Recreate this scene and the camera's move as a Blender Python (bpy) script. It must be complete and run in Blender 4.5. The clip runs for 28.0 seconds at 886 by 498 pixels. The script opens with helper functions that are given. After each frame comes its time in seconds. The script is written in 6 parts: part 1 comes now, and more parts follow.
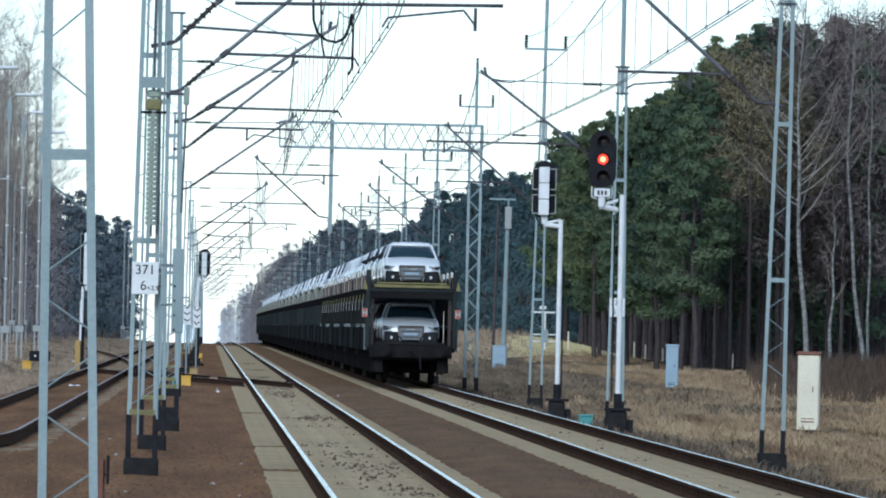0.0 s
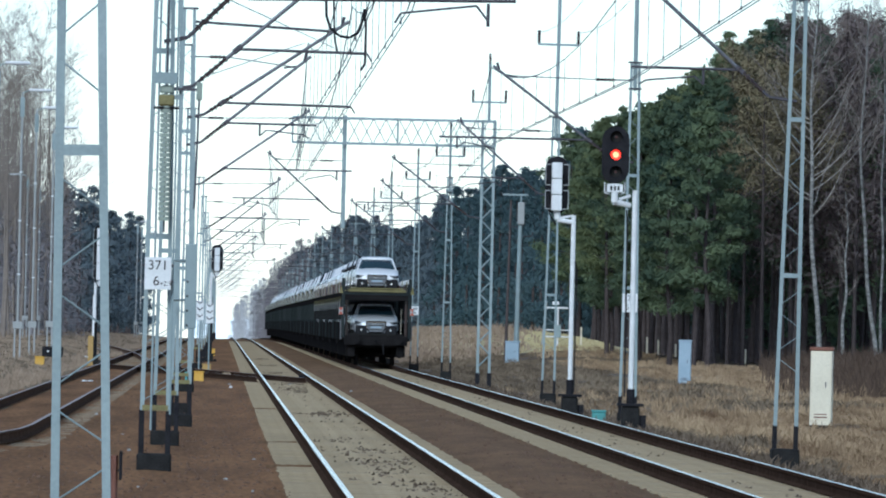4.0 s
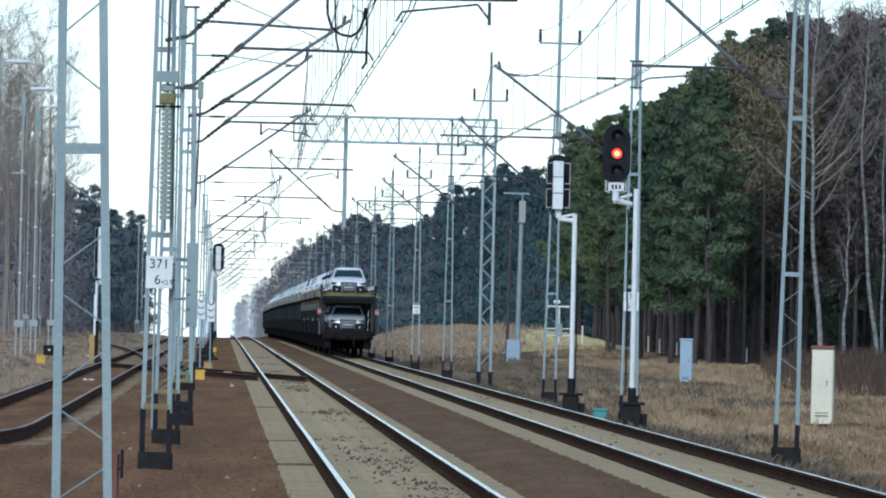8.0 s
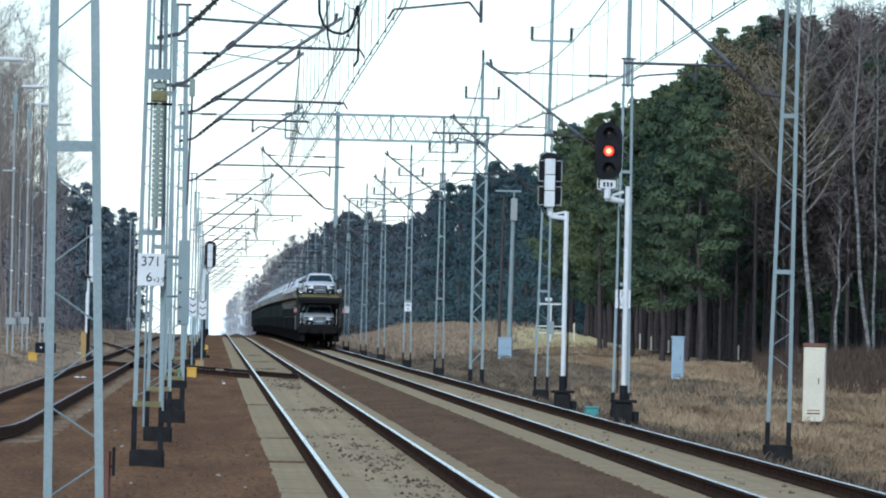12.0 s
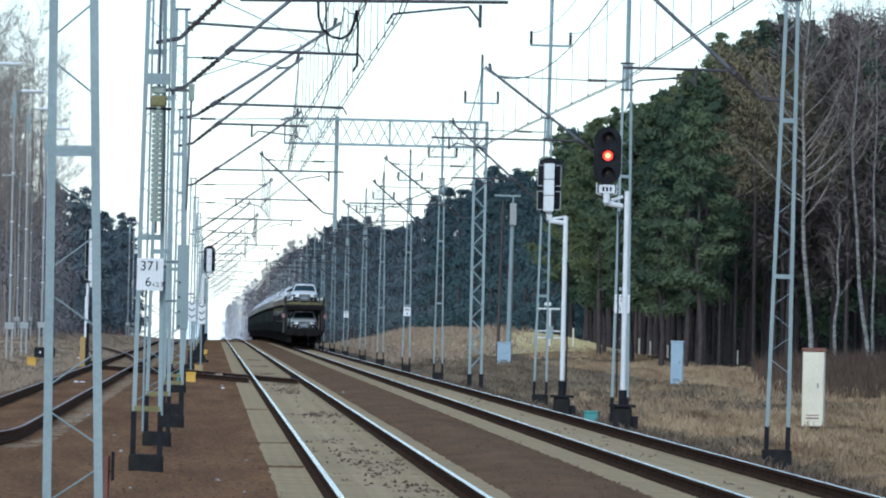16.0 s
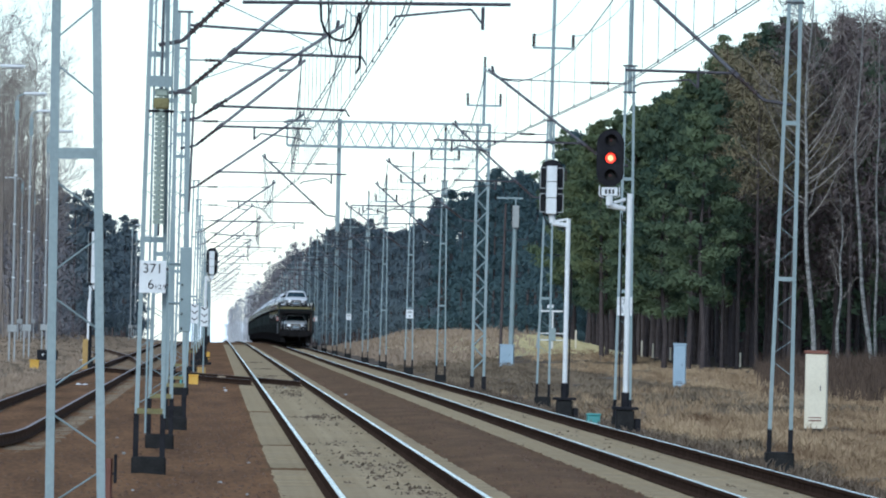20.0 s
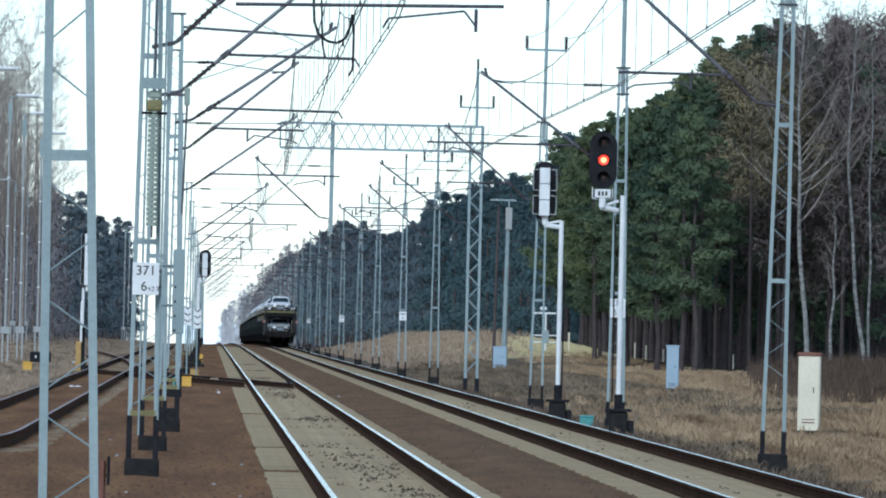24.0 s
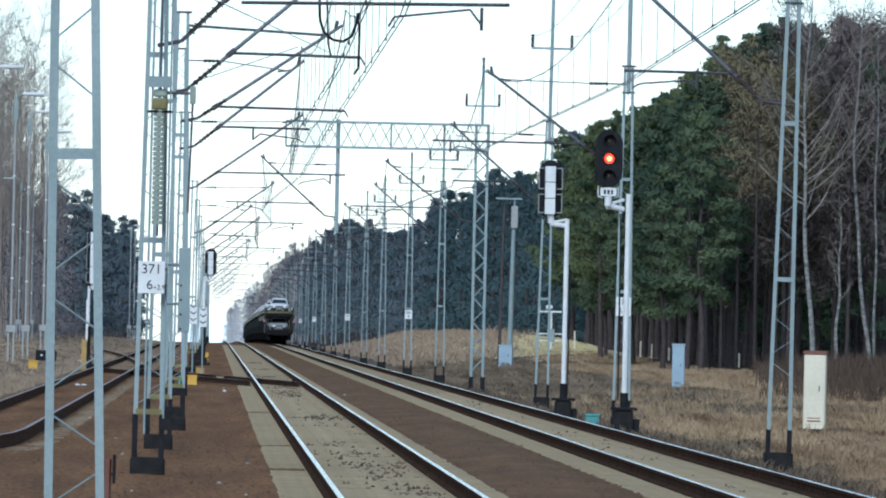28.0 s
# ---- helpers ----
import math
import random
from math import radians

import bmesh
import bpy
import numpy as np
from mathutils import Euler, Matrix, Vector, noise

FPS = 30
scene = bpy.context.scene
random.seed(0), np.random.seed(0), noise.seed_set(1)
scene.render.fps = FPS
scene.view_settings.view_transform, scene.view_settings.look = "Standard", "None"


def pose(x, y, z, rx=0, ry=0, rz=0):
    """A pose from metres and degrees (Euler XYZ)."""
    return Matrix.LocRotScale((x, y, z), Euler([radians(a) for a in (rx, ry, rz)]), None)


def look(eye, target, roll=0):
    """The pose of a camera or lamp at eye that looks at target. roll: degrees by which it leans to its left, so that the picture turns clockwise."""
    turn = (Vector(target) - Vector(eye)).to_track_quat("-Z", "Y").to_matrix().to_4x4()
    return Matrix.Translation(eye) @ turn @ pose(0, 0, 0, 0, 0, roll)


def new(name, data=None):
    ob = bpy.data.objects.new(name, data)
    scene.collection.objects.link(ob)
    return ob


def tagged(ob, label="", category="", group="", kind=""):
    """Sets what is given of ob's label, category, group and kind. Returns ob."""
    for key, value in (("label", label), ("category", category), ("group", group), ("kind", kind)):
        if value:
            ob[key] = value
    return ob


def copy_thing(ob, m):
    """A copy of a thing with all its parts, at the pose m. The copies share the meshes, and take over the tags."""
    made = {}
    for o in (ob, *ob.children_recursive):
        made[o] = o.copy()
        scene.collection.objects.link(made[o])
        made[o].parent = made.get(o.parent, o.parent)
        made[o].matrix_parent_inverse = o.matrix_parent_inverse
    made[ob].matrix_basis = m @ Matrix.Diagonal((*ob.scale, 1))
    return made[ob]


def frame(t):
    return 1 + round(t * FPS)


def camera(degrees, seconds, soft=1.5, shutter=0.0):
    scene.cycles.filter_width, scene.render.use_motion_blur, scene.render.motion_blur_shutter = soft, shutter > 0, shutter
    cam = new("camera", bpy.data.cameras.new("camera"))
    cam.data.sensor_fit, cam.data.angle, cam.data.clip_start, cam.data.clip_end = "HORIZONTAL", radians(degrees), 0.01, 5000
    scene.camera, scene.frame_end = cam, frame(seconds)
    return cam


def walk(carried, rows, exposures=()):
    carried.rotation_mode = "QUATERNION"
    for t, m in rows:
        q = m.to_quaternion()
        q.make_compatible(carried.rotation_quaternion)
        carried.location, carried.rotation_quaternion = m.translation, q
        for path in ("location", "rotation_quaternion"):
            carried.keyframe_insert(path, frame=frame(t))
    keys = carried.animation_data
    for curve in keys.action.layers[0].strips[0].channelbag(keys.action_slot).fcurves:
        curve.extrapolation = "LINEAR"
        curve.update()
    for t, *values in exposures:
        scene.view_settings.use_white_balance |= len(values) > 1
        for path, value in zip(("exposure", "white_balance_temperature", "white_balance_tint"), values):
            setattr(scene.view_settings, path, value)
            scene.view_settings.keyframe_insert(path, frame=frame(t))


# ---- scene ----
# Telephoto view along a railway: x to the right, y along the tracks, z up from the rail heads.
EYE = (0.0, 0.0, 1.709)
LEAN = 1.3


def aim(yaw, pitch):
    """Camera pose for a hand-held turn, with the picture's constant lean."""
    return pose(*EYE, 90 + pitch, 0, yaw) @ pose(0, 0, 0, 0, 0, LEAN)


cam = camera(5.791, 28.0, soft=2.0)
walk(cam, [(t, aim(yaw, pitch)) for t, yaw, pitch in (
    (0, -1.5239, 0.5292), (0.5, -1.4852, 0.5284), (1, -1.4687, 0.5054), (1.5, -1.4580, 0.5163),
    (2, -1.4477, 0.5161), (2.5, -1.4693, 0.5224), (3, -1.4749, 0.5225), (3.5, -1.4592, 0.5080),
    (5.5, -1.4190, 0.4904), (6, -1.4490, 0.4916), (6.5, -1.4586, 0.4918), (7, -1.4473, 0.4916),
    (7.5, -1.4476, 0.5069), (8, -1.4327, 0.4890), (8.5, -1.4181, 0.4796), (9, -1.4139, 0.4693),
    (9.5, -1.4265, 0.4628), (10, -1.4202, 0.4400), (10.5, -1.4447, 0.4638), (11, -1.4691, 0.4801),
    (11.5, -1.4926, 0.4926), (12, -1.4874, 0.4743), (12.5, -1.4580, 0.4918), (14.5, -1.4784, 0.5319),
    (15, -1.4658, 0.5193), (15.5, -1.4841, 0.5084), (16, -1.4923, 0.5050), (16.5, -1.4749, 0.5211),
    (17, -1.4911, 0.5379), (17.5, -1.4854, 0.5393), (18, -1.4971, 0.5488), (18.5, -1.4925, 0.5445),
    (19, -1.4918, 0.5508), (19.5, -1.4961, 0.5451), (20, -1.4749, 0.5205), (20.5, -1.5034, 0.5196),
    (21, -1.4959, 0.5307), (21.5, -1.5254, 0.5443), (23.5, -1.5200, 0.5380), (24, -1.5196, 0.5344),
    (24.5, -1.5025, 0.5397), (25, -1.5203, 0.5273), (25.5, -1.5029, 0.5428), (26, -1.4807, 0.5207),
    (26.5, -1.4694, 0.5204), (27, -1.4880, 0.5151), (27.5, -1.5207, 0.5056), (28, -1.4827, 0.5238),
)], exposures=[(0.0, 0.08, 5150, 4), (28.0, 0.08, 5150, 4)])

# ---- world and light ----
SUN_TURN, SUN_RISE = 197.0, 28.0
world = bpy.data.worlds.new("sky")
scene.world = world
world.use_nodes = True
_wn = world.node_tree.nodes
_wn.clear()
_sky = _wn.new("ShaderNodeTexSky")
_sky.sky_type, _sky.sun_disc = "NISHITA", False
_sky.sun_elevation, _sky.sun_rotation = radians(SUN_RISE), radians(SUN_TURN)
_sky.air_density, _sky.dust_density, _sky.ozone_density = 1.0, 0.1, 1.0
_bg = _wn.new("ShaderNodeBackground")
_bg.inputs["Strength"].default_value = 0.112
_wo = _wn.new("ShaderNodeOutputWorld")
_veil = _wn.new("ShaderNodeHueSaturation")  # thin cloud greys the blue
_veil.inputs["Saturation"].default_value = 0.58
world.node_tree.links.new(_sky.outputs[0], _veil.inputs["Color"])
world.node_tree.links.new(_veil.outputs[0], _bg.inputs["Color"])
world.node_tree.links.new(_bg.outputs[0], _wo.inputs["Surface"])

sun_data = bpy.data.lights.new("sun", "SUN")
sun_data.energy, sun_data.angle, sun_data.color = 2.1, radians(25), (1.0, 0.93, 0.82)
sun = new("sun", sun_data)
_a, _e = radians(SUN_TURN), radians(SUN_RISE)
sun.matrix_world = look((0, 0, 50), (-math.sin(_a) * math.cos(_e) * 9, -math.cos(_a) * math.cos(_e) * 9, 50 - math.sin(_e) * 9))

# ---- materials ----
def mat(name, dark, light, scale=6.0, fine=60.0, rough=0.8, metal=0.0, bump=0.15, vary=0.0, island=0.0, stretch=(1, 1, 1), contrast=0.5, gloss=0.5):
    """Two-scale procedural surface: broad stains, fine grain, relief, and tone varied from piece to piece."""
    m = bpy.data.materials.new(name)
    m.use_nodes = True
    n, l = m.node_tree.nodes, m.node_tree.links
    b = n["Principled BSDF"]
    tc = n.new("ShaderNodeTexCoord")
    mp = n.new("ShaderNodeMapping")
    mp.inputs["Scale"].default_value = stretch
    l.new(tc.outputs["Object"], mp.inputs["Vector"])
    big, small = n.new("ShaderNodeTexNoise"), n.new("ShaderNodeTexNoise")
    big.inputs["Scale"].default_value, big.inputs["Detail"].default_value = scale, 4
    small.inputs["Scale"].default_value, small.inputs["Detail"].default_value = fine, 3
    for k in (big, small):
        l.new(mp.outputs[0], k.inputs["Vector"])
    add = n.new("ShaderNodeMath")
    add.operation = "MULTIPLY_ADD"
    add.inputs[1].default_value, add.inputs[2].default_value = 0.55, 0.0
    l.new(big.outputs["Fac"], add.inputs[0])
    add2 = n.new("ShaderNodeMath")
    add2.operation = "MULTIPLY_ADD"
    add2.inputs[1].default_value = 0.45
    l.new(small.outputs["Fac"], add2.inputs[0])
    l.new(add.outputs[0], add2.inputs[2])
    last = add2
    for node, socket, amount in (("ShaderNodeObjectInfo", "Random", vary), ("ShaderNodeNewGeometry", "Random Per Island", island)):
        if amount:
            src, mul = n.new(node), n.new("ShaderNodeMath")
            mul.operation = "MULTIPLY_ADD"
            mul.inputs[1].default_value = amount
            l.new(src.outputs[socket], mul.inputs[0])
            sub = n.new("ShaderNodeMath")
            sub.operation = "SUBTRACT"
            sub.inputs[1].default_value = amount / 2
            l.new(last.outputs[0], sub.inputs[0])
            l.new(sub.outputs[0], mul.inputs[2])
            last = mul
    ramp = n.new("ShaderNodeValToRGB")
    ramp.color_ramp.elements[0].position, ramp.color_ramp.elements[1].position = 0.5 - contrast / 2, 0.5 + contrast / 2
    ramp.color_ramp.elements[0].color, ramp.color_ramp.elements[1].color = (*dark, 1), (*light, 1)
    l.new(last.outputs[0], ramp.inputs[0])
    l.new(ramp.outputs[0], b.inputs["Base Color"])
    b.inputs["Roughness"].default_value, b.inputs["Metallic"].default_value = rough, metal
    b.inputs["Specular IOR Level"].default_value = gloss
    if bump:
        bp = n.new("ShaderNodeBump")
        bp.inputs["Strength"].default_value, bp.inputs["Distance"].default_value = bump, 0.02
        l.new(add2.outputs[0], bp.inputs["Height"])
        l.new(bp.outputs[0], b.inputs["Normal"])
    return m


def leafy(m, share=0.5):
    """Lets light pass through thin needles and twigs."""
    n, l = m.node_tree.nodes, m.node_tree.links
    b, out = n["Principled BSDF"], n["Material Output"]
    tr, mix = n.new("ShaderNodeBsdfTranslucent"), n.new("ShaderNodeMixShader")
    l.new(b.inputs["Base Color"].links[0].from_socket, tr.inputs["Color"])
    mix.inputs[0].default_value = share
    l.new(b.outputs[0], mix.inputs[1])
    l.new(tr.outputs[0], mix.inputs[2])
    l.new(mix.outputs[0], out.inputs["Surface"])
    return m


def glow(name, color, strength):
    m = bpy.data.materials.new(name)
    m.use_nodes = True
    b = m.node_tree.nodes["Principled BSDF"]
    b.inputs["Base Color"].default_value = (*color, 1)
    b.inputs["Emission Color"].default_value = (*color, 1)
    b.inputs["Emission Strength"].default_value = strength
    return m


M_BALLAST = mat("ballast", (0.085, 0.05, 0.027), (0.29, 0.17, 0.084), 1.1, 14, 0.95, bump=0.6, stretch=(1, 0.2, 1), gloss=0.08)
M_DIRT = mat("brown_gravel", (0.1, 0.05, 0.021), (0.33, 0.172, 0.076), 1.3, 14, 0.95, bump=0.6, stretch=(1, 0.06, 1), contrast=0.4, gloss=0.08)
M_GRASS_GROUND = mat("dry_grass_ground", (0.11, 0.078, 0.048), (0.32, 0.24, 0.15), 0.35, 5, 0.95, bump=0.5, gloss=0.08)
M_WOODS_GROUND = mat("woodland_litter", (0.04, 0.03, 0.022), (0.1, 0.078, 0.055), 0.5, 6, 0.95, gloss=0.08)
M_WEED_GROUND = mat("dead_weed_ground", (0.08, 0.062, 0.048), (0.21, 0.165, 0.125), 0.2, 4, 0.95, bump=0.5, gloss=0.08)
M_DEADWEED = mat("dead_weed_stems", (0.07, 0.055, 0.04), (0.26, 0.205, 0.145), 0.7, 3, 0.95, island=0.06, contrast=0.36, stretch=(1, 0.035, 1), bump=0, gloss=0.05)
M_MEADOW = mat("pale_meadow", (0.42, 0.36, 0.2), (0.6, 0.53, 0.32), 0.2, 4, 0.95, gloss=0.08)
M_SLEEPER = mat("sleeper_concrete", (0.24, 0.188, 0.115), (0.46, 0.375, 0.245), 0.7, 14, 0.9, vary=0.08, bump=0.3, gloss=0.08)
M_OLDSLEEPER = mat("dirty_sleeper", (0.1, 0.072, 0.048), (0.4, 0.31, 0.21), 0.7, 8, 0.95, vary=0.1, bump=0.3, gloss=0.08)
M_STONE = mat("ballast_stone", (0.095, 0.057, 0.036), (0.2, 0.12, 0.08), 9, 40, 0.95, island=0.3, gloss=0.1)
M_RAIL = mat("rail_side_rust", (0.03, 0.019, 0.014), (0.1, 0.064, 0.046), 3, 40, 0.95, 0.0, gloss=0.0)
M_RUSTRAIL = mat("brown_rusty_rail", (0.062, 0.04, 0.029), (0.16, 0.105, 0.076), 3, 40, 0.9, gloss=0.0)
M_RAILHEAD = mat("polished_rail_head", (0.7, 0.67, 0.64), (0.92, 0.89, 0.85), 2, 50, 0.17, 1.0, bump=0.03)
M_DULLHEAD = mat("dull_rail_head", (0.3, 0.25, 0.235), (0.52, 0.46, 0.44), 2, 50, 0.65, 0.3, bump=0.05)
M_STEEL = mat("grey_painted_steel", (0.205, 0.262, 0.272), (0.33, 0.395, 0.405), 2.5, 40, 0.55, bump=0.08, vary=0.15)
M_DARKSTEEL = mat("dark_weathered_tube", (0.03, 0.028, 0.035), (0.12, 0.11, 0.125), 4, 40, 0.6, 0.3)
M_TUBE = mat("galvanised_tube", (0.1, 0.1, 0.115), (0.24, 0.24, 0.26), 3, 40, 0.55, 0.4)
M_INSULATOR = mat("brown_glazed_insulator", (0.02, 0.012, 0.012), (0.06, 0.035, 0.03), 8, 50, 0.25)
M_BLACK = mat("tarred_base", (0.012, 0.012, 0.015), (0.035, 0.034, 0.038), 5, 40, 0.7, gloss=0.02)
M_FOOTING = mat("dark_footing_concrete", (0.01, 0.01, 0.011), (0.04, 0.039, 0.038), 4, 40, 0.9, gloss=0.08)
M_WIRE = mat("copper_wire", (0.05, 0.05, 0.052), (0.12, 0.12, 0.125), 3, 30, 0.5, 0.5, bump=0)
M_WHITE = mat("white_enamel", (0.62, 0.63, 0.64), (0.85, 0.86, 0.86), 3, 30, 0.4, bump=0.04)
M_CREAM = mat("cream_cabinet_paint", (0.62, 0.56, 0.43), (0.82, 0.75, 0.59), 1.5, 25, 0.5, bump=0.05)
M_RUSTCAP = mat("red_brown_lid", (0.12, 0.05, 0.035), (0.24, 0.1, 0.065), 4, 40, 0.7)
M_BLUEBOX = mat("blue_grey_cabinet_paint", (0.25, 0.34, 0.42), (0.38, 0.47, 0.55), 2, 30, 0.55)
M_TEAL = mat("teal_plastic", (0.06, 0.24, 0.24), (0.12, 0.36, 0.34), 4, 40, 0.5)
M_YELLOW = mat("yellow_paint", (0.5, 0.28, 0.03), (0.75, 0.46, 0.07), 4, 40, 0.55)
M_ORANGE = mat("ochre_clamp_paint", (0.3, 0.18, 0.05), (0.5, 0.33, 0.1), 4, 40, 0.6)
M_CONCRETE = mat("pole_concrete", (0.26, 0.27, 0.27), (0.44, 0.45, 0.44), 2, 30, 0.85)
M_INK = mat("black_sign_ink", (0.01, 0.01, 0.012), (0.02, 0.02, 0.022), 5, 50, 0.6, bump=0)
M_REDLIT = glow("lit_red_lens", (1.0, 0.04, 0.015), 2.0)
M_REDCORE = glow("lit_red_core", (1.0, 0.3, 0.12), 2.6)
M_LENS = mat("dark_lens", (0.015, 0.015, 0.015), (0.03, 0.028, 0.026), 9, 40, 0.6, gloss=0.1)
M_LENSRED = mat("dull_red_lens", (0.05, 0.012, 0.012), (0.1, 0.02, 0.02), 9, 40, 0.2)
M_WEIGHT = mat("weight_discs", (0.22, 0.26, 0.22), (0.36, 0.41, 0.35), 6, 40, 0.75)
M_BARK = mat("pine_bark", (0.045, 0.037, 0.036), (0.115, 0.093, 0.09), 3, 25, 0.95, vary=0.2, gloss=0.08)
M_BIRCH = mat("birch_bark", (0.05, 0.046, 0.042), (0.38, 0.37, 0.35), 1.6, 9, 0.85, stretch=(1.5, 1.5, 3.2), contrast=0.3)
M_TWIG_PALE = mat("pale_bare_twigs", (0.15, 0.125, 0.107), (0.34, 0.29, 0.25), 2, 20, 0.95, vary=0.2, bump=0, gloss=0.1)
M_TWIG_PURPLE = mat("purple_brown_twigs", (0.155, 0.12, 0.115), (0.3, 0.24, 0.222), 0.4, 3, 0.95, bump=0, gloss=0.05)
# Nearly white twigs: thick haze painted as the wood's own colour.
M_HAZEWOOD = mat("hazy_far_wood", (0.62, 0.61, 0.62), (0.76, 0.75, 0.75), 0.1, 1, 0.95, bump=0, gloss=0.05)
M_NEEDLE = leafy(mat("pine_needles", (0.055, 0.1, 0.085), (0.3, 0.355, 0.185), 0.12, 0.9, 0.9, vary=0.34, island=0.06, contrast=0.6, bump=0, gloss=0.05))
M_BIRCHTWIG = mat("pale_birch_boughs", (0.3, 0.27, 0.24), (0.55, 0.51, 0.46), 2, 20, 0.9, bump=0, gloss=0.1)
M_TWIG_OLIVE = mat("olive_brown_twigs", (0.17, 0.14, 0.085), (0.38, 0.32, 0.19), 0.35, 3, 0.95, bump=0, gloss=0.05)
M_BRAMBLE = mat("brown_bramble", (0.04, 0.03, 0.024), (0.14, 0.1, 0.075), 0.6, 4, 0.95, island=0.2, bump=0, gloss=0.05)
M_BANKGRASS = mat("pale_bank_grass", (0.2, 0.152, 0.11), (0.4, 0.31, 0.23), 0.1, 2, 0.9, island=0.15, bump=0, gloss=0.08)
# Bare twig grey, lightened so that the colour carries the distance haze.
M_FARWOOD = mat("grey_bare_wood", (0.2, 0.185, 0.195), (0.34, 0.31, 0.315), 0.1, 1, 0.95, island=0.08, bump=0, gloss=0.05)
# Distance haze is put into this colour: bluer and paler than near needles.
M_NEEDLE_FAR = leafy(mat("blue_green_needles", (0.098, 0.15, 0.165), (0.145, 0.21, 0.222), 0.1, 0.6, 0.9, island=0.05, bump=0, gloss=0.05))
# Lighter copy of the pine needles: sunlit crowns put into the colour.
M_NEEDLE_SUNLIT = leafy(mat("yellow_green_needles", (0.075, 0.12, 0.075), (0.39, 0.41, 0.185), 0.12, 0.9, 0.9, vary=0.3, island=0.06, contrast=0.6, bump=0, gloss=0.05))
# Same needles with more haze in the colour, for the farther woods.
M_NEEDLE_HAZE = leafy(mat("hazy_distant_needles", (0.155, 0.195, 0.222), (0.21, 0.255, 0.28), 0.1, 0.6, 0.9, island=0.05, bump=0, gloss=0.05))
M_DRYGRASS = mat("dry_grass_blades", (0.125, 0.078, 0.046), (0.48, 0.36, 0.225), 0.8, 4, 0.9, island=0.06, bump=0, contrast=0.32, stretch=(1, 0.035, 1), gloss=0.1)
M_WEED = mat("dark_weeds", (0.075, 0.057, 0.042), (0.19, 0.148, 0.11), 2, 9, 0.95, island=0.4, bump=0, gloss=0.08)
M_WAGON = mat("wagon_green_paint", (0.015, 0.019, 0.02), (0.045, 0.052, 0.052), 1.2, 20, 0.6, vary=0.2, gloss=0.0)
M_WAGONPALE = mat("wagon_panel_grey_brown", (0.013, 0.013, 0.013), (0.034, 0.033, 0.032), 1.4, 20, 0.6, vary=0.2, gloss=0.0)
M_WAGONDARK = mat("wagon_grime", (0.008, 0.008, 0.009), (0.026, 0.024, 0.024), 2, 20, 0.85, gloss=0.0)
M_DECKEDGE = mat("deck_edge_ochre", (0.12, 0.105, 0.045), (0.3, 0.27, 0.13), 3, 30, 0.6, gloss=0.12)
M_PAINTS = {
    "white": mat("car_paint_white", (0.82, 0.825, 0.83), (0.88, 0.885, 0.89), 1, 30, 0.22, bump=0),
    "silver": mat("car_paint_silver", (0.5, 0.52, 0.54), (0.6, 0.62, 0.64), 1, 30, 0.28, 0.15, bump=0),
    "graphite": mat("car_paint_graphite", (0.045, 0.048, 0.055), (0.07, 0.073, 0.08), 1, 30, 0.25, 0.3, bump=0),
}
M_CARGLASS = mat("car_glass_tint", (0.015, 0.03, 0.042), (0.03, 0.055, 0.07), 1, 10, 0.05, bump=0, gloss=0.3)
M_CHROME = mat("bright_trim", (0.6, 0.6, 0.62), (0.75, 0.75, 0.77), 3, 40, 0.18, 1.0, bump=0)
M_TYRE = mat("tyre_rubber", (0.01, 0.01, 0.01), (0.03, 0.03, 0.03), 8, 50, 0.9)
M_PLASTIC = mat("black_plastic", (0.01, 0.01, 0.012), (0.025, 0.025, 0.028), 6, 50, 0.6, gloss=0.12)
M_HEADLAMP = mat("headlamp_lens", (0.16, 0.17, 0.19), (0.4, 0.42, 0.45), 12, 60, 0.12, 0.6, bump=0)
M_GRILLE = mat("grey_grille_mesh", (0.1, 0.105, 0.11), (0.2, 0.205, 0.215), 40, 120, 0.4, 0.3, bump=0)
M_LAMPGLASS = mat("smoked_headlamp", (0.03, 0.033, 0.04), (0.08, 0.085, 0.095), 12, 60, 0.2, 0.1, bump=0, gloss=0.3)
M_REDMARK = mat("red_marker_paint", (0.32, 0.06, 0.03), (0.5, 0.1, 0.05), 6, 50, 0.5)


# ---- building helpers ----
def empty(name):
    return new(name, None)


def part(name, bm, material, parent=None, label="", smooth=False):
    """Links a bmesh as one mesh object under a thing or a part."""
    bm.normal_update()
    me = bpy.data.meshes.new(name)
    bm.to_mesh(me)
    bm.free()
    if smooth:
        me.polygons.foreach_set("use_smooth", [True] * len(me.polygons))
    me.materials.append(material)
    ob = new(name, me)
    if parent is not None:
        ob.parent = parent
    if label:
        ob["label"] = label
    return ob


def raw(name, verts, faces, material, parent=None, smooth=False):
    me = bpy.data.meshes.new(name)
    me.from_pydata(verts, [], faces)
    me.materials.append(material)
    if smooth:
        me.polygons.foreach_set("use_smooth", [True] * len(me.polygons))
    ob = new(name, me)
    if parent is not None:
        ob.parent = parent
    return ob


def twin(ob, parent, m=None):
    """Another piece on the same mesh."""
    o = new(ob.name.split(".")[0], ob.data)
    o.parent = parent
    if m is not None:
        o.matrix_basis = m
    return o


